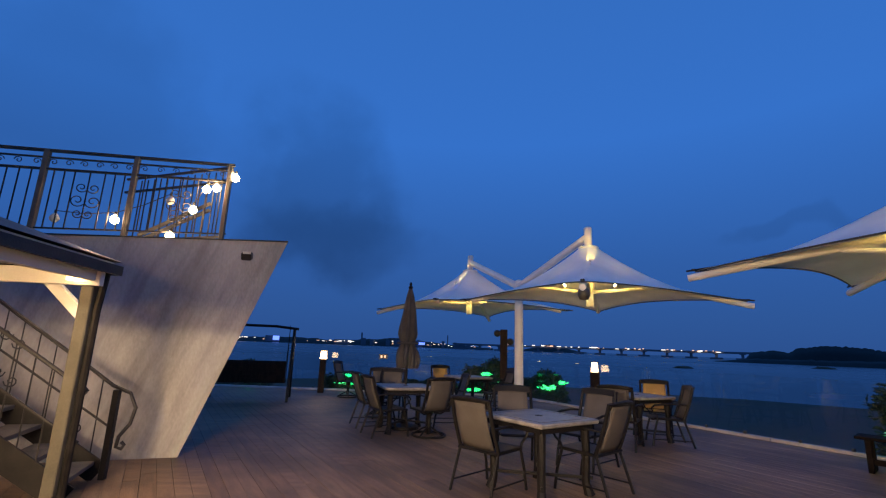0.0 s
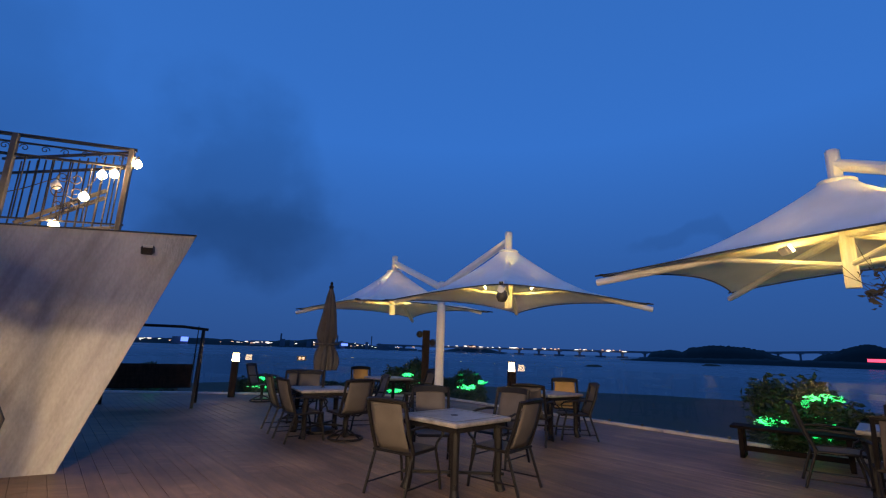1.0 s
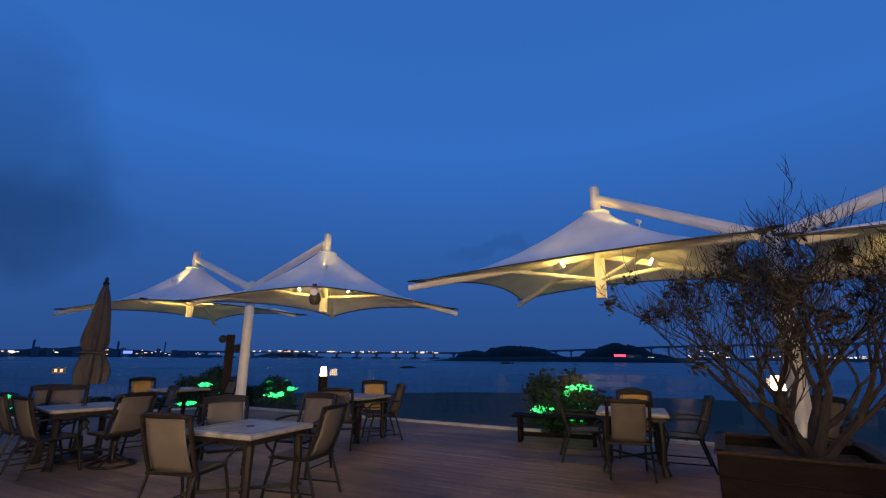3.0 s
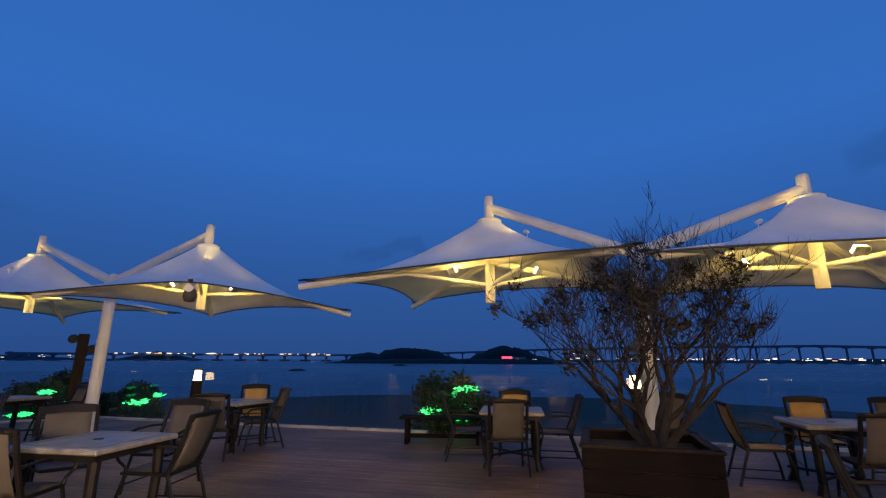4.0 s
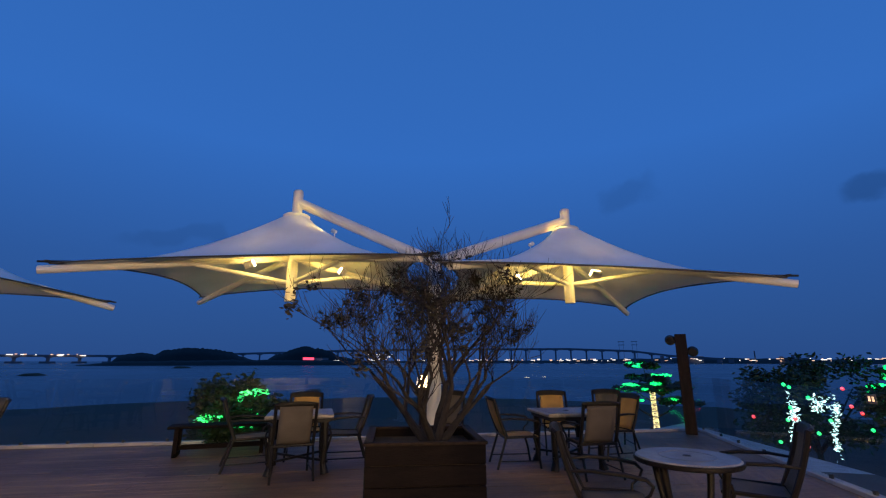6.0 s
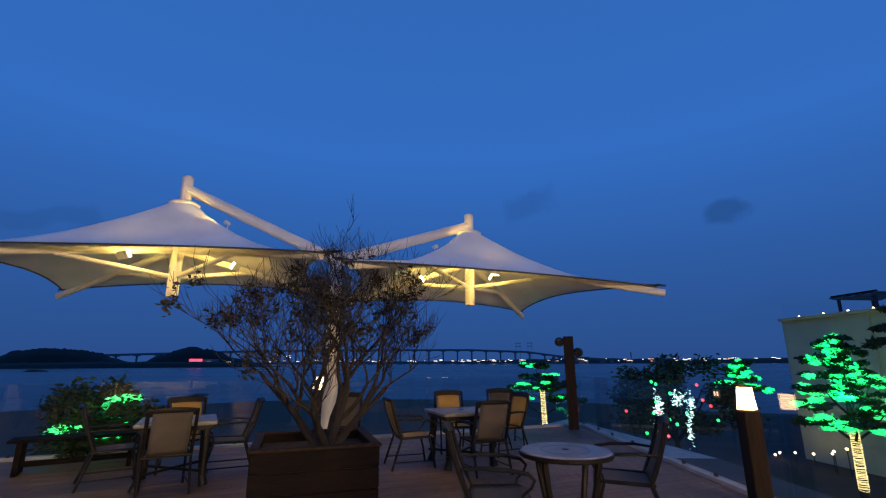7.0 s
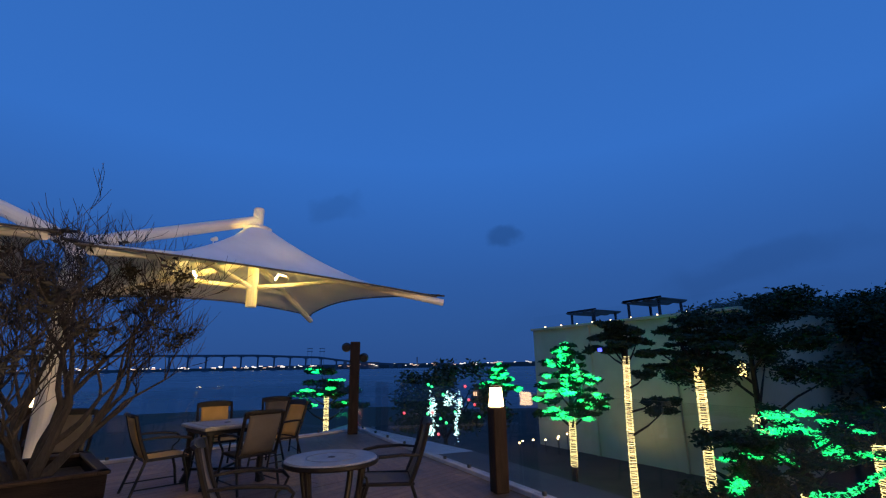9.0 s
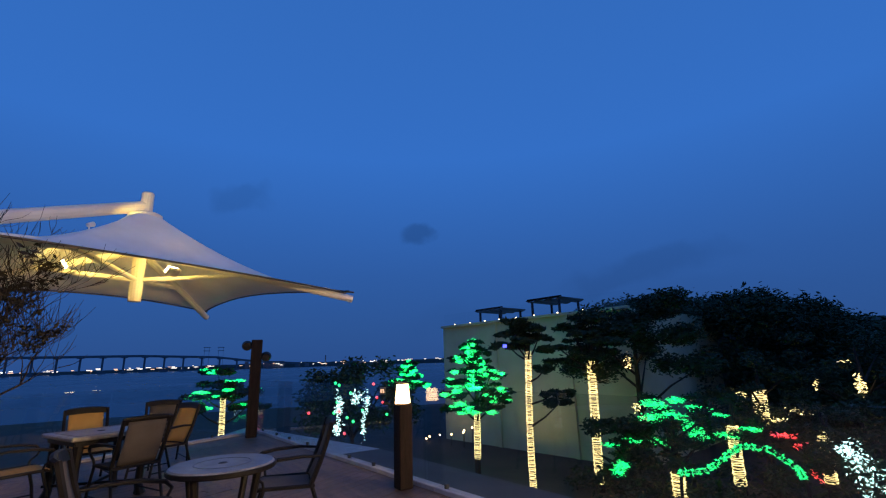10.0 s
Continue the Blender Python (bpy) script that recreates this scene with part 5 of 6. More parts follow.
for k in range(6):
    bm = bmesh.new()
    p, q = H1.lerp(H2, k / 6), H1.lerp(H2, (k + 1) / 6)
    vs = [bm.verts.new(v) for v in (p + hn * 0.1 + Vector((0, 0, TOPZ + 0.1)), q + hn * 0.1 - hd * 0.04 + Vector((0, 0, TOPZ + 0.1)), q + hn * 0.1 - hd * 0.04 + Vector((0, 0, TOPZ + 0.75)), p + hn * 0.1 + Vector((0, 0, TOPZ + 0.75)))]
    bm.faces.new(vs)
    part("glass_pane", bm, M_GLASS, house).visible_shadow = False


def roof_pergola(c, w, h, label):
    root = empty("roof_pergola", label, "pergola", Matrix.Translation(c) @ Matrix.Rotation(math.atan2(hd.y, hd.x), 4, "Z"), "roof pergolas")
    for sx in (-1, 1):
        for y in (0, 1.6):
            bm = bmesh.new()
            bar(bm, (sx * w / 2, y, 0), (sx * w / 2, y, h), 0.09)
            part("post", bm, M_DARKWOOD, root)
    bm = bmesh.new()
    sheet(bm, lambda u, v: Vector(((u - 0.5) * (w + 0.4), -0.2 + 2.0 * v, h + 0.05 - 0.09 * abs(math.sin(3 * math.pi * u)))), 24, 4, 0.05)
    part("awning", bm, M_ROOF, root, "sagging dark awning")
    bm = bmesh.new()
    bar(bm, (-w / 2 - 0.2, -0.1, h + 0.06), (w / 2 + 0.2, -0.1, h + 0.06), 0.08, 0.1)
    part("beam", bm, M_DARKWOOD, root)
    return root


c1 = H1.lerp(H2, 0.25) + hn * 1.0
c2 = H1.lerp(H2, 0.585) + hn * 0.9
roof_pergola(Vector((c1.x, c1.y, TOPZ)), 1.5, 0.8, "small dark roof pergola with a sagging awning")
roof_pergola(Vector((c2.x, c2.y, TOPZ)), 1.55, 0.92, "taller dark roof pergola with a sagging awning")
for f in (0.06, 0.17, 0.27, 0.36, 0.46, 0.56, 0.68, 0.8):
    p = H1.lerp(H2, f) + hn * 0.3
    bm = bmesh.new()
    lathe(bm, [(0.03, 0.0), (0.04, 0.04), (0.03, 0.08), (0.015, 0.09)], 8, (p.x, p.y, TOPZ + 0.11))
    tagged(part("roof_lamp", bm, M_LAMPGLOW), "small lit lamp on the roof parapet", "lamp", "roof lamps")
# spots without fixtures, added to light the cream wall, and path lights at its foot
for f, wt in ((0.12, 26), (0.6, 36)):
    p = H1.lerp(H2, f) - hn * 2.2
    lamp("SPOT", look((p.x, p.y, GARDEN_Z + 0.3), H1.lerp(H2, f) + Vector((0, 0, 0.8))), wt * 1.7, (1.0, 0.78, 0.26), 0.1, 120, 0.8)
for k in range(7):
    p = H1.lerp(H2, -0.02 + 0.055 * k + 0.03 * math.sin(5 * k)) - hn * (1.2 + 0.5 * math.sin(3.1 * k))
    root = empty("path_light", "small warm garden path light on a short stake", "lamp", Matrix.Translation((p.x, p.y, GARDEN_Z)), "path lights")
    bm = bmesh.new()
    lathe(bm, [(0.015, 0.0), (0.015, 0.1 + 0.13 * k)], 6)
    part("stake", bm, M_IRON, root)
    bm = bmesh.new()
    lathe(bm, [(0.025, 0.1 + 0.13 * k), (0.055, 0.14 + 0.13 * k), (0.02, 0.18 + 0.13 * k)], 8)
    part("globe", bm, M_LAMPGLOW, root, "glowing globe")
# low blue lamp in the pine
bm = bmesh.new()
box(bm, (11.85, -10.2, 1.83), (0.34, 0.12, 0.10), Matrix.Rotation(radians(-40), 4, "Z"), 0.01)
tagged(part("blue_lamp", bm, M_LEDB), "small blue lamp fixed in the pine crown", "lamp")

# ---- garden trees with light strings ----


def wrap(root, pts, r, pitch, mat, label):
    """A light string wound round a trunk along pts, as separate short turns."""
    bm = bmesh.new()
    path = []
    pts = [Vector(p) for p in pts]
    length = sum((b - a).length for a, b in zip(pts, pts[1:]))
    turns = int(length / pitch)
    rg = random.Random(int(length * 100))
    for k in range(turns):
        f = (k + 0.5) / turns * (len(pts) - 1)
        i = min(int(f), len(pts) - 2)
        c = pts[i].lerp(pts[i + 1], f - i)
        tilt = rg.uniform(-0.16, 0.16)
        rr = r * rg.uniform(0.95, 1.1)
        tube(bm, [c + Vector((rr * math.cos(a), rr * math.sin(a), tilt * rr * math.cos(a + k))) for a in (2 * math.pi * j / 10 for j in range(10))], pitch * 0.24, 3, True)
    return part("light_string", bm, mat, root, label)


def pine(base, top, pads, label, trunk_r=0.11, lit=(0.0, 1.0), wrap_mat=None, green=(), density=1.0, bend=0.15, seed=1, green_size=0.06):
    """A garden pine: crooked trunk, limbs and flat needle pads (x, y, z, rx, rz) relative to the base."""
    rg = random.Random(seed)
    root = empty("pine_tree", label, "tree", Matrix.Translation(base), "garden pines")
    h = top
    pts = [Vector((bend * math.sin(2.2 * f + seed) * f, bend * math.cos(1.7 * f + seed) * f, h * f)) for f in (k / 7 for k in range(8))]
    bm = bmesh.new()
    tube(bm, pts, [trunk_r * (1 - 0.55 * k / 7) for k in range(8)], 8)
    part("trunk", bm, M_BARK, root)
    clumps = []
    for x, y, z, r, rz in pads:
        f = min(0.98, max(0.2, (z - 0.25) / h))
        a = pts[min(7, int(f * 7))]
        c = Vector((x, y, z))
        bm = bmesh.new()
        tube(bm, [a, a.lerp(c, 0.5) + Vector((0, 0, -0.06)), c], [trunk_r * 0.4, trunk_r * 0.28, trunk_r * 0.12], 5)
        part("limb", bm, M_BARK, root)
        for k in range(9):
            an, q = rg.uniform(0, 2 * math.pi), rg.random() ** 0.5
            clumps.append((x + r * q * math.cos(an), y + r * q * math.sin(an), z + rz * rg.uniform(-0.6, 0.6), r * 0.36, r * 0.36, rz * 0.55))
    leaf_cloud("crown", clumps, int(420 * len(pads) * density), 0.085, M_LEAF, root, "dark flat needle pads", seed=seed, shell=0.1)
    if wrap_mat:
        n0, n1 = lit
        seg = []
        for k in range(9):
            f = (n0 + (n1 - n0) * k / 8) * 7
            i = min(6, int(f))
            seg.append(pts[i].lerp(pts[i + 1], f - i))
        wrap(root, seg, trunk_r * 1.0, 0.036, wrap_mat, "warm light string wound round the trunk")
    if green:
        gc = []
        for x, y, z, r, rz in green:
            for k in range(5):
                an, q = rg.uniform(0, 2 * math.pi), rg.random() ** 0.5
                gc.append((x + r * q * math.cos(an), y + r * q * math.sin(an), z + rz * rg.uniform(-1, 1), r * 0.3, r * 0.3, rz * 0.5))
        leaf_cloud("green_light_string", gc, int(430 * len(green)), green_size * 0.8, M_LEDG, root, "green light strings in the crown", seed=seed + 40, shell=0.0, flat=0.25)
        x, y, z, r, rz = green[len(green) // 2]
        lamp("POINT", Matrix.Translation(Vector(base) + Vector((x * 1.05, y + 0.2, z - 0.3))), 34, (0.02, 1.0, 0.25), 0.15)
    return root


def pads_of(seed, n, h0, h1, r0, r1, spread0, spread1):
    """Pads stacked between two heights, wider below."""
    rg = random.Random(seed)
    out = []
    for k in range(n):
        f = k / max(1, n - 1)
        a = 2.4 * k + rg.uniform(-0.4, 0.4)
        s = spread0 + (spread1 - spread0) * f
        out.append((s * math.cos(a) * rg.uniform(0.6, 1.1), s * math.sin(a) * rg.uniform(0.6, 1.1), h0 + (h1 - h0) * f, r0 + (r1 - r0) * f, 0.12))
    return out


GZ = GARDEN_Z
P1 = pads_of(3, 15, 2.3, 4.6, 0.72, 0.4, 1.15, 0.15)
pine((14.0, -10.5, GZ), 4.5, P1, "pine with a lit trunk and green lights in its crown", 0.11, (0.16, 0.5), M_LEDY, [(x * 0.9 + 0.05, y * 0.9 + 0.1, z + 0.02, r * 1.0, 0.16) for x, y, z, r, rz in P1], 1.0, 0.1, 3)
P2 = pads_of(5, 7, 4.45, 5.15, 0.5, 0.4, 0.7, 0.25) + [(-0.7, -0.5, 3.0, 0.5, 0.14), (-1.0, -0.4, 2.75, 0.4, 0.12), (-0.6, -0.3, 3.7, 0.35, 0.12)]
pine((11.35, -10.55, GZ), 4.6, P2, "tall dark pine with a warm lit trunk", 0.095, (0.05, 0.92), M_LEDY, (), 1.9, -0.12, 5)
P3 = pads_of(8, 11, 3.9, 5.3, 0.7, 0.6, 1.3, 0.5)
pine((10.6, -12.6, GZ), 4.2, P3, "dark pine with a thick warm lit trunk", 0.13, (0.05, 0.95), M_LEDY, (), 2.2, 0.1, 9)
P0 = pads_of(12, 8, 2.8, 3.95, 0.55, 0.35, 0.6, 0.15)
pine((17.0, -9.5, GZ), 3.8, P0, "small pine with green lights and a lit trunk", 0.08, (0.18, 0.72), M_LEDY, P0, 0.8, 0.12, 13)
PD = [(0.0, 0.8, 2.9, 0.5, 0.12), (0.1, -0.7, 2.85, 0.55, 0.12), (0, 0.1, 3.55, 0.65, 0.14), (0.05, 0.6, 3.25, 0.55, 0.12), (0.0, -0.5, 3.3, 0.6, 0.12), (0.3, 0.2, 3.9, 0.5, 0.12), (0.2, 0.1, 3.2, 0.6, 0.14)]
pine((16.1, -2.65, GZ), 3.3, PD, "low spreading pine with green lights and a lit trunk", 0.075, (0.58, 0.98), M_LEDY, [(x, y, z + 0.03, r * 0.85, 0.07) for x, y, z, r, rz in PD], 3.2, 0.05, 17)


def light_tree(base, h, r, label, seed, strings, balls=()):
    """A leafy tree hung with light strings and small coloured balls."""
    rg = random.Random(seed)
    root = empty("garden_tree", label, "tree", Matrix.Translation(base), "garden trees")
    bm = bmesh.new()
    tube(bm, [(0, 0, 0), (0.05, 0.02, h * 0.3), (0.0, 0.1, h * 0.55)], [0.1, 0.08, 0.05], 7)
    for k in range(5):
        a = 2 * math.pi * k / 5
        tube(bm, [(0.03, 0.05, h * 0.38), (r * 0.3 * math.cos(a), r * 0.3 * math.sin(a), h * 0.6), (r * 0.6 * math.cos(a), r * 0.6 * math.sin(a), h * 0.82)], [0.05, 0.035, 0.012], 5)
    part("trunk", bm, M_BARK, root)
    cl = []
    for k in range(26):
        a, q = rg.uniform(0, 2 * math.pi), rg.random() ** 0.5
        z = h * rg.uniform(0.45, 0.98)
        s = r * q * (1.05 - 0.6 * abs(z / h - 0.65))
        cl.append((s * math.cos(a), s * math.sin(a), z, r * 0.28, r * 0.28, r * 0.2))
    leaf_cloud("crown", cl, 7500, 0.085, M_LEAF, root, "dense dark foliage", seed=seed, shell=0.1)
    for mat, lab, spec in strings:
        leaf_cloud("light_string", spec[0], spec[1], spec[2], mat, root, lab, seed=seed + 9, shell=0.0)
    for c, mat in balls:
        bm = bmesh.new()
        bmesh.ops.create_icosphere(bm, subdivisions=1, radius=0.05)
        bmesh.ops.translate(bm, vec=c, verts=bm.verts)
        part("light_ball", bm, mat, root, "glowing coloured ball", True)
    return root


rg = random.Random(21)
BALLS = []
for k in range(16):
    BALLS.append(((-2.05 + rg.uniform(-0.1, 0.2), rg.uniform(-0.4, 2.2), 2.2 + rg.uniform(-0.3, 1.3)), rg.choice((M_LEDG, M_LEDR, M_LEDB, M_LEDG, M_LEDR))))
light_tree((16.2, -6.85, GZ), 4.0, 2.1, "dark leafy tree hung with white strings and coloured balls", 23,
           [(M_LEDC, "cool white light strings on the branches", ([(-2.0, 1.3, 2.75, 0.08, 0.14, 0.5), (-2.0, 1.35, 2.2, 0.08, 0.2, 0.3), (-2.0, 0.75, 3.0, 0.08, 0.2, 0.22), (-2.0, 0.4, 2.85, 0.08, 0.14, 0.4), (-2.0, 0.5, 2.15, 0.06, 0.1, 0.5)], 380, 0.045))], BALLS)

# ---- bushes outside the balustrade ----


def bush(c, rx, ry, rz, label, seed, green):
    root = empty("bush", label, "bush", Matrix.Translation(c), "bushes outside the balustrade")
    rg = random.Random(seed)
    cl = []
    for k in range(18):
        a, q = rg.uniform(0, 2 * math.pi), rg.random() ** 0.5
        cl.append((rx * q * math.cos(a) * 0.8, ry * q * math.sin(a) * 0.8, rz * rg.uniform(0.25, 1.0) * (1 - 0.45 * q), rx * 0.3, ry * 0.3, rz * 0.24))
    leaf_cloud("foliage", cl, 17000, 0.062, M_LEAF, root, "dense dark green leaves", seed=seed, shell=0.05)
    bm = bmesh.new()
    for k in range(5):
        a = 2 * math.pi * k / 5
        tube(bm, [(0, 0, -0.3), (rx * 0.25 * math.cos(a), ry * 0.25 * math.sin(a), rz * 0.4), (rx * 0.55 * math.cos(a), ry * 0.55 * math.sin(a), rz * 0.75)], [0.03, 0.022, 0.01], 5)
    part("stems", bm, M_BARK, root)
    if green:
        leaf_cloud("green_light_string", green, 120 * len(green), 0.045, M_LEDG, root, "green light strings among the leaves", seed=seed + 3, shell=0.0, flat=0.3)
    return root


bush((8.38, 6.15, -0.42), 1.1, 1.2, 1.62, "round dark bush with bright green lights", 31, [(-0.40, -0.62, 1.28, 0.2, 0.26, 0.06), (-0.85, -0.12, 0.86, 0.26, 0.26, 0.09), (-0.45, -0.65, 0.92, 0.1, 0.14, 0.14), (-0.6, -0.42, 0.72, 0.2, 0.3, 0.05)])
lamp("POINT", Matrix.Translation((7.7, 5.7, 0.75)), 1.6, (0.02, 1.0, 0.25), 0.08)
bush((3.6, 16.0, -0.42), 1.2, 0.8, 1.35, "low dark bush with green lights by the timber post", 33, [(-0.3, -0.7, 1.0, 0.2, 0.1, 0.06), (0.5, -0.7, 0.75, 0.35, 0.1, 0.08), (-0.7, -0.7, 0.5, 0.3, 0.1, 0.06)])
bush((5.2, 15.1, -0.42), 1.0, 0.8, 1.15, "low dark bush with green lights by the kerb", 35, [(-0.1, -0.7, 0.7, 0.3, 0.1, 0.08), (0.4, -0.65, 0.85, 0.15, 0.1, 0.06)])
bush((-1.2, 15.9, -0.42), 0.9, 0.7, 1.0, "low dark bush with green lights behind the bollard", 37, [(0.1, -0.6, 0.85, 0.25, 0.1, 0.05), (0.0, -0.6, 0.6, 0.4, 0.1, 0.04)])
bush((1.4, 16.2, -0.42), 1.2, 0.7, 0.85, "low dark hedge bush behind the balustrade", 39, [])
bush((-4.6, 16.4, -0.42), 0.9, 0.7, 1.1, "dark bush with a few green lights near the swing", 41, [(0.3, -0.6, 0.75, 0.3, 0.1, 0.05)])

# ---- the wooded bank and lit trees below the terrace ----
rg = random.Random(51)
clb = []
for k in range(230):
    f = rg.random()
    b = -137 - 42 * f
    d = rg.uniform(24, 40)
    crest = 0.7 + d * (0.072 + 0.04 * min(1, f / 0.14) - 0.17 * max(0, (f - 0.5) / 0.5) + 0.006 * noise.noise((f * 11, 1, 0)))
    z = rg.uniform(-1.5, crest - 0.5) if k % 3 else crest - rg.uniform(0.2, 0.8)
    p = away(b, d, z)
    clb.append((p.x, p.y, z, 1.5, 1.5, 1.0))
wood = leaf_cloud("hillside_woods", clb, 230000, 0.115, M_LEAF, None, "", seed=52, shell=0.2)
tagged(wood, "dark wooded hillside behind the garden", "woods", kind="stuff")
bm = bmesh.new()
prev = None
for k in range(41):
    b = -135 - 50 * k / 40
    f = k / 40
    crest = 0.6 + 2.6 * min(1, f / 0.2) + 0.5 * noise.noise((f * 9, 4, 0))
    row = [bm.verts.new(p) for p in (away(b, 27, GARDEN_Z - 0.2), away(b, 33, crest * 0.6), away(b, 42, crest), away(b, 60, crest))]
    if prev:
        for i in range(3):
            bm.faces.new((prev[i], row[i], row[i + 1], prev[i + 1]))
    prev = row
tagged(part("hillside_ground", bm, M_EARTH, smooth=True), "dark hillside ground under the woods", "ground", kind="structure")


def strung_tree(base, h, r, label, seed, wraps, green, extra=(), crown=2600, low=0.4):
    """A leafy garden tree with wound trunk strings and lit sprays."""
    rg = random.Random(seed)
    root = empty("garden_tree", label, "tree", Matrix.Translation(base), "garden trees")
    bm = bmesh.new()
    pts = [Vector((0, 0, 0)), Vector((0.06, 0.03, h * 0.35)), Vector((-0.04, 0.08, h * 0.7)), Vector((0, 0, h * 0.9))]
    tube(bm, pts, [0.13, 0.1, 0.07, 0.03], 8)
    part("trunk", bm, M_BARK, root)
    for k in range(5):
        a = 2 * math.pi * k / 5 + seed
        bm = bmesh.new()
        tube(bm, [pts[1].lerp(pts[2], 0.2 * k), Vector((r * 0.4 * math.cos(a), r * 0.4 * math.sin(a), h * (0.5 + 0.06 * k))), Vector((r * 0.8 * math.cos(a), r * 0.8 * math.sin(a), h * (0.6 + 0.06 * k)))], [0.05, 0.035, 0.012], 5)
        part("limb", bm, M_BARK, root)
    cl = []
    for k in range(24):
        a, q = rg.uniform(0, 2 * math.pi), rg.random() ** 0.5
        cl.append((r * q * math.cos(a), r * q * math.sin(a), h * rg.uniform(low, 1.0), r * 0.27, r * 0.27, r * 0.14))
    leaf_cloud("crown", cl, crown, 0.07, M_LEAF, root, "dark leafy crown", seed=seed, shell=0.1)
    for z0, z1, rr in wraps:
        wrap(root, [Vector((0.04, 0.03, z0)), Vector((0.0, 0.05, z1))], rr, 0.036, M_LEDY, "warm light string wound round the trunk")
    if green:
        leaf_cloud("green_light_string", green, 150 * len(green), 0.042, M_LEDG, root, "green light strings in the crown", seed=seed + 1, shell=0.0, flat=0.25)
    for mat, lab, cl2, n, s in extra:
        leaf_cloud("light_string", cl2, n, s, mat, root, lab, seed=seed + 2, shell=0.0)
    return root


strung_tree((7.82, -12.35, GZ), 2.9, 1.15, "dark tree with green sprays and a lit trunk", 61, [(0.1, 1.05, 0.16)],
            [(0.1, 0.5, 2.75, 0.42, 0.25, 0.13), (-0.25, 0.4, 2.5, 0.5, 0.25, 0.12), (0.25, 0.55, 2.4, 0.35, 0.2, 0.12), (0.35, -0.9, 2.75, 0.3, 0.25, 0.1), (-0.1, -1.1, 2.55, 0.4, 0.2, 0.08), (-0.6, -1.2, 2.4, 0.35, 0.15, 0.06), (0.1, -0.8, 2.1, 0.3, 0.2, 0.15), (-0.3, -0.6, 1.9, 0.3, 0.2, 0.2), (0.3, 0.1, 1.75, 0.35, 0.2, 0.1)], crown=3600)
strung_tree((8.75, -11.6, GZ), 2.3, 1.1, "round dark tree with a few green sprays", 63, [],
            [(0.2, 0.35, 1.7, 0.3, 0.2, 0.05), (-0.3, 0.2, 1.85, 0.3, 0.2, 0.05), (0.1, 0.3, 1.05, 0.22, 0.15, 0.2), (-0.1, 0.35, 1.25, 0.2, 0.15, 0.1)], crown=3600)
strung_tree((7.5, -14.8, GZ), 3.0, 1.2, "dark tree with a warm lit trunk", 65, [(0.4, 2.0, 0.15)], [(-0.2, 0.6, 1.8, 0.4, 0.2, 0.1), (-0.7, 0.5, 2.0, 0.3, 0.2, 0.06)])
strung_tree((8.0, -17.9, GZ), 4.0, 1.5, "taller dark tree with a warm lit trunk", 67, [(1.7, 2.75, 0.2)], [], [(M_LEDY, "warm light string on the limbs", [(0.3, 0.6, 2.6, 0.3, 0.2, 0.2), (-0.6, 0.5, 1.9, 0.3, 0.2, 0.12)], 60, 0.06)])
strung_tree((5.3, -14.6, GZ), 2.8, 1.2, "dark tree with red sprays and a lit trunk", 69, [(0.9, 2.1, 0.13)], [],
            [(M_LEDR, "red light strings in the crown", [(0.75, 0.4, 1.95, 0.3, 0.2, 0.06), (0.35, 0.5, 1.75, 0.2, 0.2, 0.08), (0.15, 0.4, 1.2, 0.12, 0.1, 0.25)], 110, 0.05)])
strung_tree((4.3, -13.85, GZ), 2.7, 1.1, "dark tree thick with cool white light strings", 71, [], [],
            [(M_LEDC, "cool white light strings all over the crown", [(0.2, 0.3, 1.9, 0.35, 0.2, 0.25), (0.0, 0.4, 1.5, 0.4, 0.2, 0.3), (-0.1, 0.4, 1.15, 0.3, 0.2, 0.2)], 330, 0.05)])
strung_tree((10.6, -15.2, GZ), 5.9, 2.5, "tall dark tree against the cream building", 73, [], [], [(M_LEDY, "warm light string on the limbs", [(0.0, 0.5, 3.8, 0.12, 0.2, 0.3), (-0.2, 0.6, 2.3, 0.3, 0.2, 0.2), (-0.6, 0.7, 2.0, 0.4, 0.2, 0.1)], 70, 0.06)], 20000, 0.58)
strung_tree((6.0, -20.5, GZ), 4.5, 2.0, "tall dark tree with scattered warm lights", 75, [], [], [(M_LEDY, "warm light string on the limbs", [(1.5, -0.6, 2.8, 0.12, 0.12, 0.22), (-0.2, 0.9, 2.9, 0.15, 0.2, 0.4), (1.6, 1.0, 2.0, 0.5, 0.2, 0.15), (0.2, 0.6, 3.6, 0.2, 0.1, 0.1)], 110, 0.06)], 4200)
# low arching branch wound with green light
arch = empty("arched_branch_light", "low arching branch wound with a green light string", "light")
pts = [Vector((7.2, -11.45, -1.33)), Vector((6.73, -11.7, -1.24)), Vector((6.4, -11.9, -0.95)), Vector((6.06, -12.05, -0.66)), Vector((5.6, -12.3, -0.68)), Vector((5.18, -12.46, -1.02)), Vector((5.05, -12.5, -1.3))]
bm = bmesh.new()
tube(bm, [Vector((7.3, -11.4, GARDEN_Z))] + pts + [Vector((5.0, -12.5, GARDEN_Z))], 0.04, 6)
part("branch", bm, M_BARK, arch)
cl = []
for a, b in zip(pts, pts[1:]):
    for k in range(4):
        c = a.lerp(b, k / 4)
        cl.append((c.x, c.y, c.z, 0.07, 0.07, 0.07))
leaf_cloud("light_string", cl, 700, 0.045, M_LEDG, arch, "green light string", seed=5, shell=0.2)
# underplanting below the terrace
cl = []
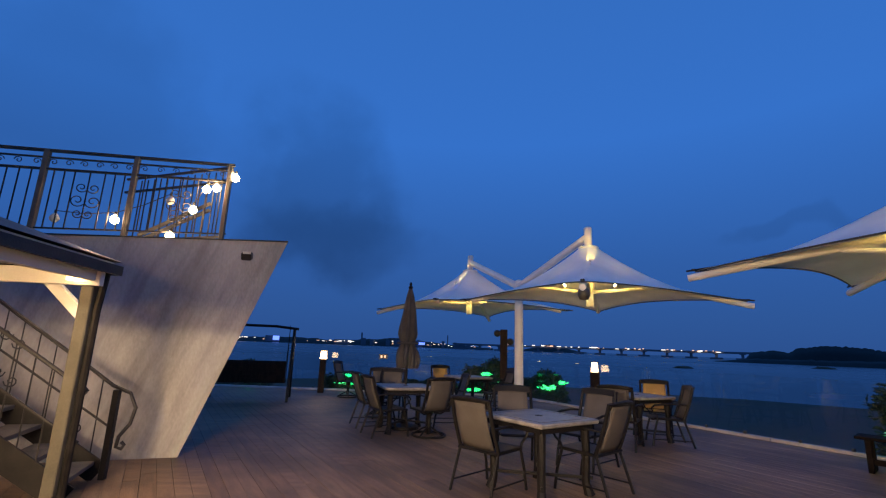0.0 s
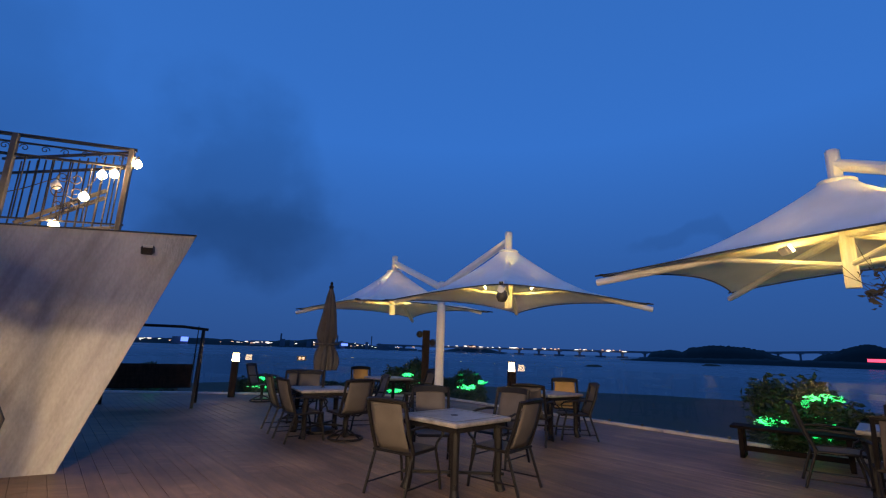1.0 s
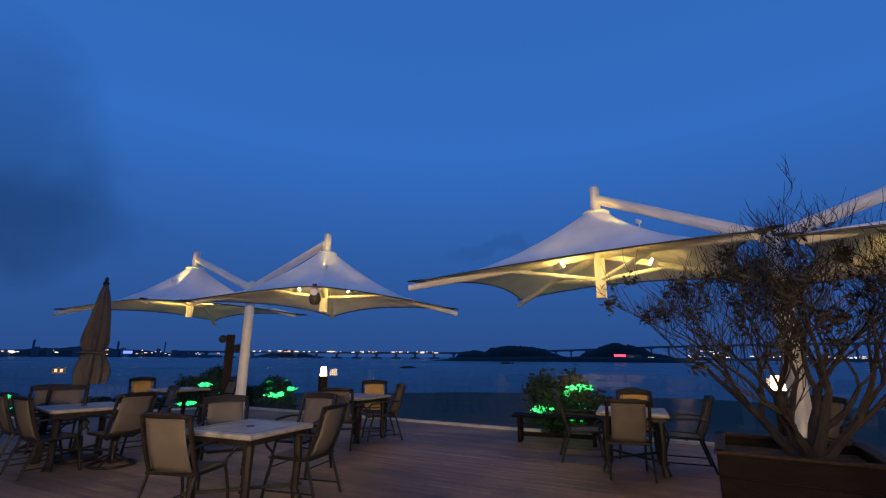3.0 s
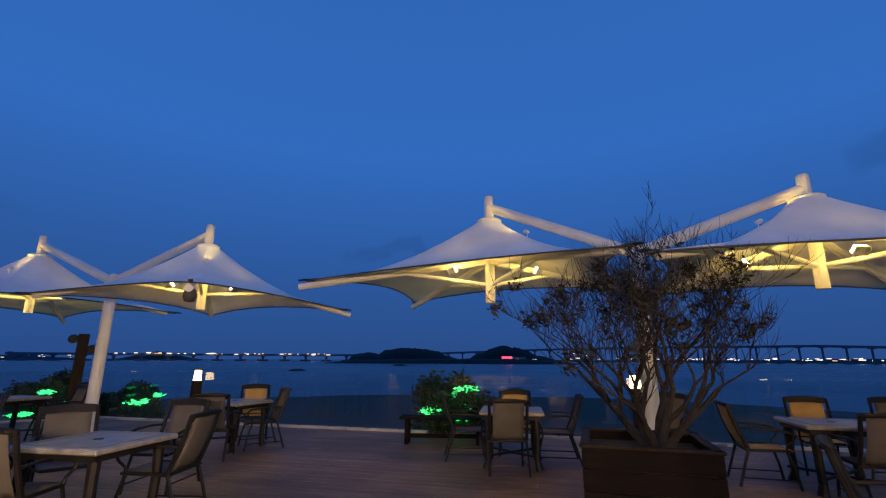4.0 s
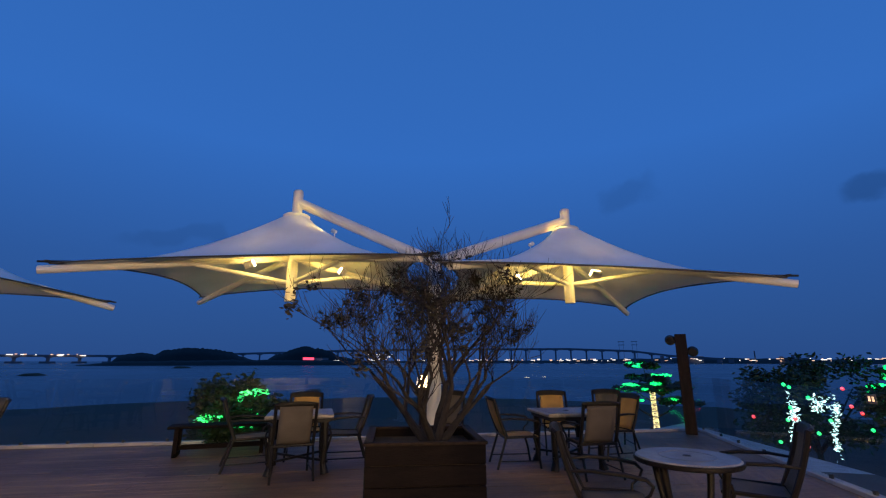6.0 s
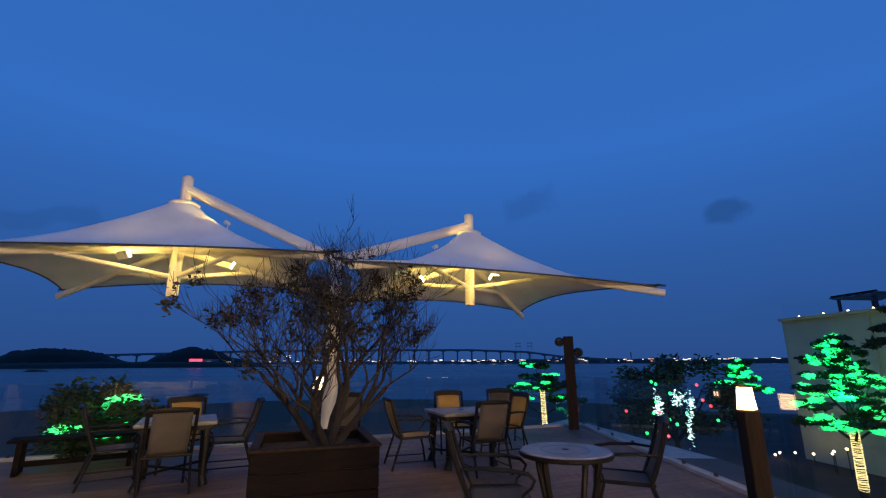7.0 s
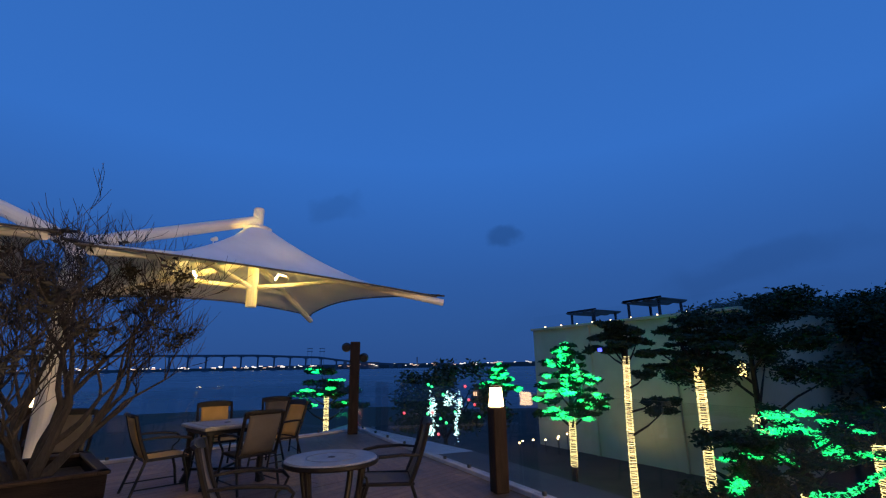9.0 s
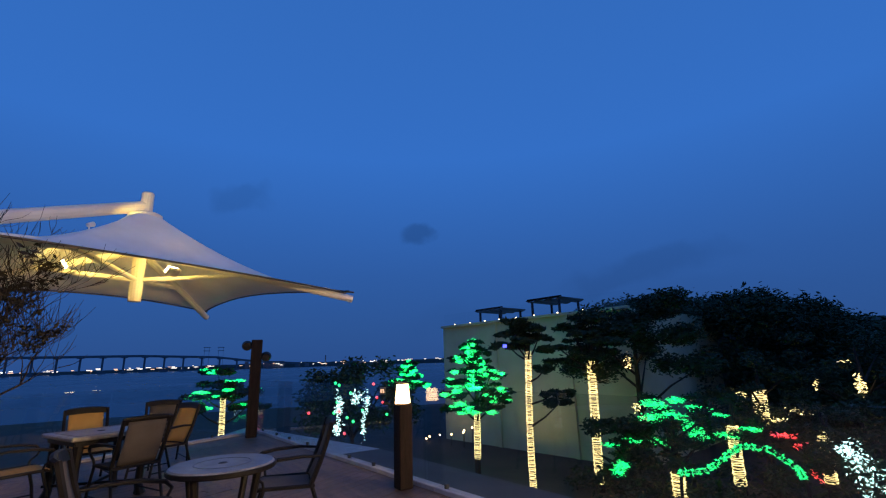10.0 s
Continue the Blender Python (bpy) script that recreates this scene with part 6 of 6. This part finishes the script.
for k in range(90):
    b = rg.uniform(-138, -172)
    d = rg.uniform(9.5, 19)
    p = away(b, d, 0)
    cl.append((p.x, p.y, GARDEN_Z + rg.uniform(0.1, 0.7), 0.6, 0.6, 0.35))
tagged(leaf_cloud("shrubbery", cl, 15000, 0.09, M_LEAF, None, "", seed=77, shell=0.1), "dark low shrubbery in the garden below", "shrubs", kind="stuff")

# ---- deck boards, last ----
BW, GAP = 0.145, 0.0035
objs = 0


def span(o):
    """Where the line at offset o along the boards enters and leaves the deck."""
    hits = []
    for i in range(len(DECK)):
        a, b = DECK[i], DECK[(i + 1) % len(DECK)]
        da, db = a.dot(OUT) - o, b.dot(OUT) - o
        if (da < 0) != (db < 0):
            p = a.lerp(b, da / (da - db))
            hits.append(p.dot(ALONG))
    return (min(hits), max(hits)) if len(hits) >= 2 else None


board_meshes = []
for length in (4.8, 4.2, 3.6):
    bm = bmesh.new()
    box(bm, (0, 0, -0.0175), (length - GAP, BW - GAP, 0.035), None, 0.002)
    me = bpy.data.meshes.new("board")
    bm.to_mesh(me)
    bm.free()
    me.materials.append(M_PLANK)
    board_meshes.append((length, me))
turn = math.atan2(ALONG.y, ALONG.x)
rg = random.Random(91)
rest_v, rest_f = [], []
lo_o = min(p.dot(OUT) for p in DECK)
hi_o = max(p.dot(OUT) for p in DECK)
o = lo_o + BW / 2
while o < hi_o:
    sp = span(o)
    o_now = o
    o += BW
    if not sp:
        continue
    s, end = sp
    s += 0.01
    first = True
    while s < end - 0.12:
        length, me = board_meshes[rg.randrange(3)]
        if first:
            length, me = board_meshes[rg.randrange(3)]
            cut = rg.uniform(0.3, 1.0) * length
            first = False
        else:
            cut = length
        cut = min(cut, end - s)
        mid = ALONG * (s + cut / 2) + OUT * o_now
        near = (mid - Vector((3.6, 3.2, 0))).length < 6.5 and abs(cut - length) < 1e-6
        if near and objs < 300:
            ob = new("board", me)
            ob.parent = deck
            ob.matrix_world = Matrix.Translation((mid.x, mid.y, rg.uniform(-0.0015, 0.0015))) @ Matrix.Rotation(turn + rg.uniform(-0.0006, 0.0006), 4, "Z")
            objs += 1
        else:
            k = len(rest_v)
            hl, hw_ = cut / 2 - GAP / 2, BW / 2 - GAP / 2
            z = rg.uniform(-0.0015, 0.0015)
            for zz, ins in ((-0.035, 0), (z - 0.002, 0), (z, 0.002)):
                for sx, sy in ((-1, -1), (1, -1), (1, 1), (-1, 1)):
                    q = mid + ALONG * (sx * (hl - ins)) + OUT * (sy * (hw_ - ins))
                    rest_v.append((q.x, q.y, zz))
            rest_f.append((k + 8, k + 9, k + 10, k + 11))
            for b0 in (0, 4):
                for i in range(4):
                    j = (i + 1) % 4
                    rest_f.append((k + b0 + i, k + b0 + j, k + b0 + 4 + j, k + b0 + 4 + i))
        s += cut
rest = mesh_of("boards", rest_v, rest_f, M_BOARDS, deck)
rest["kind"] = "stuff"
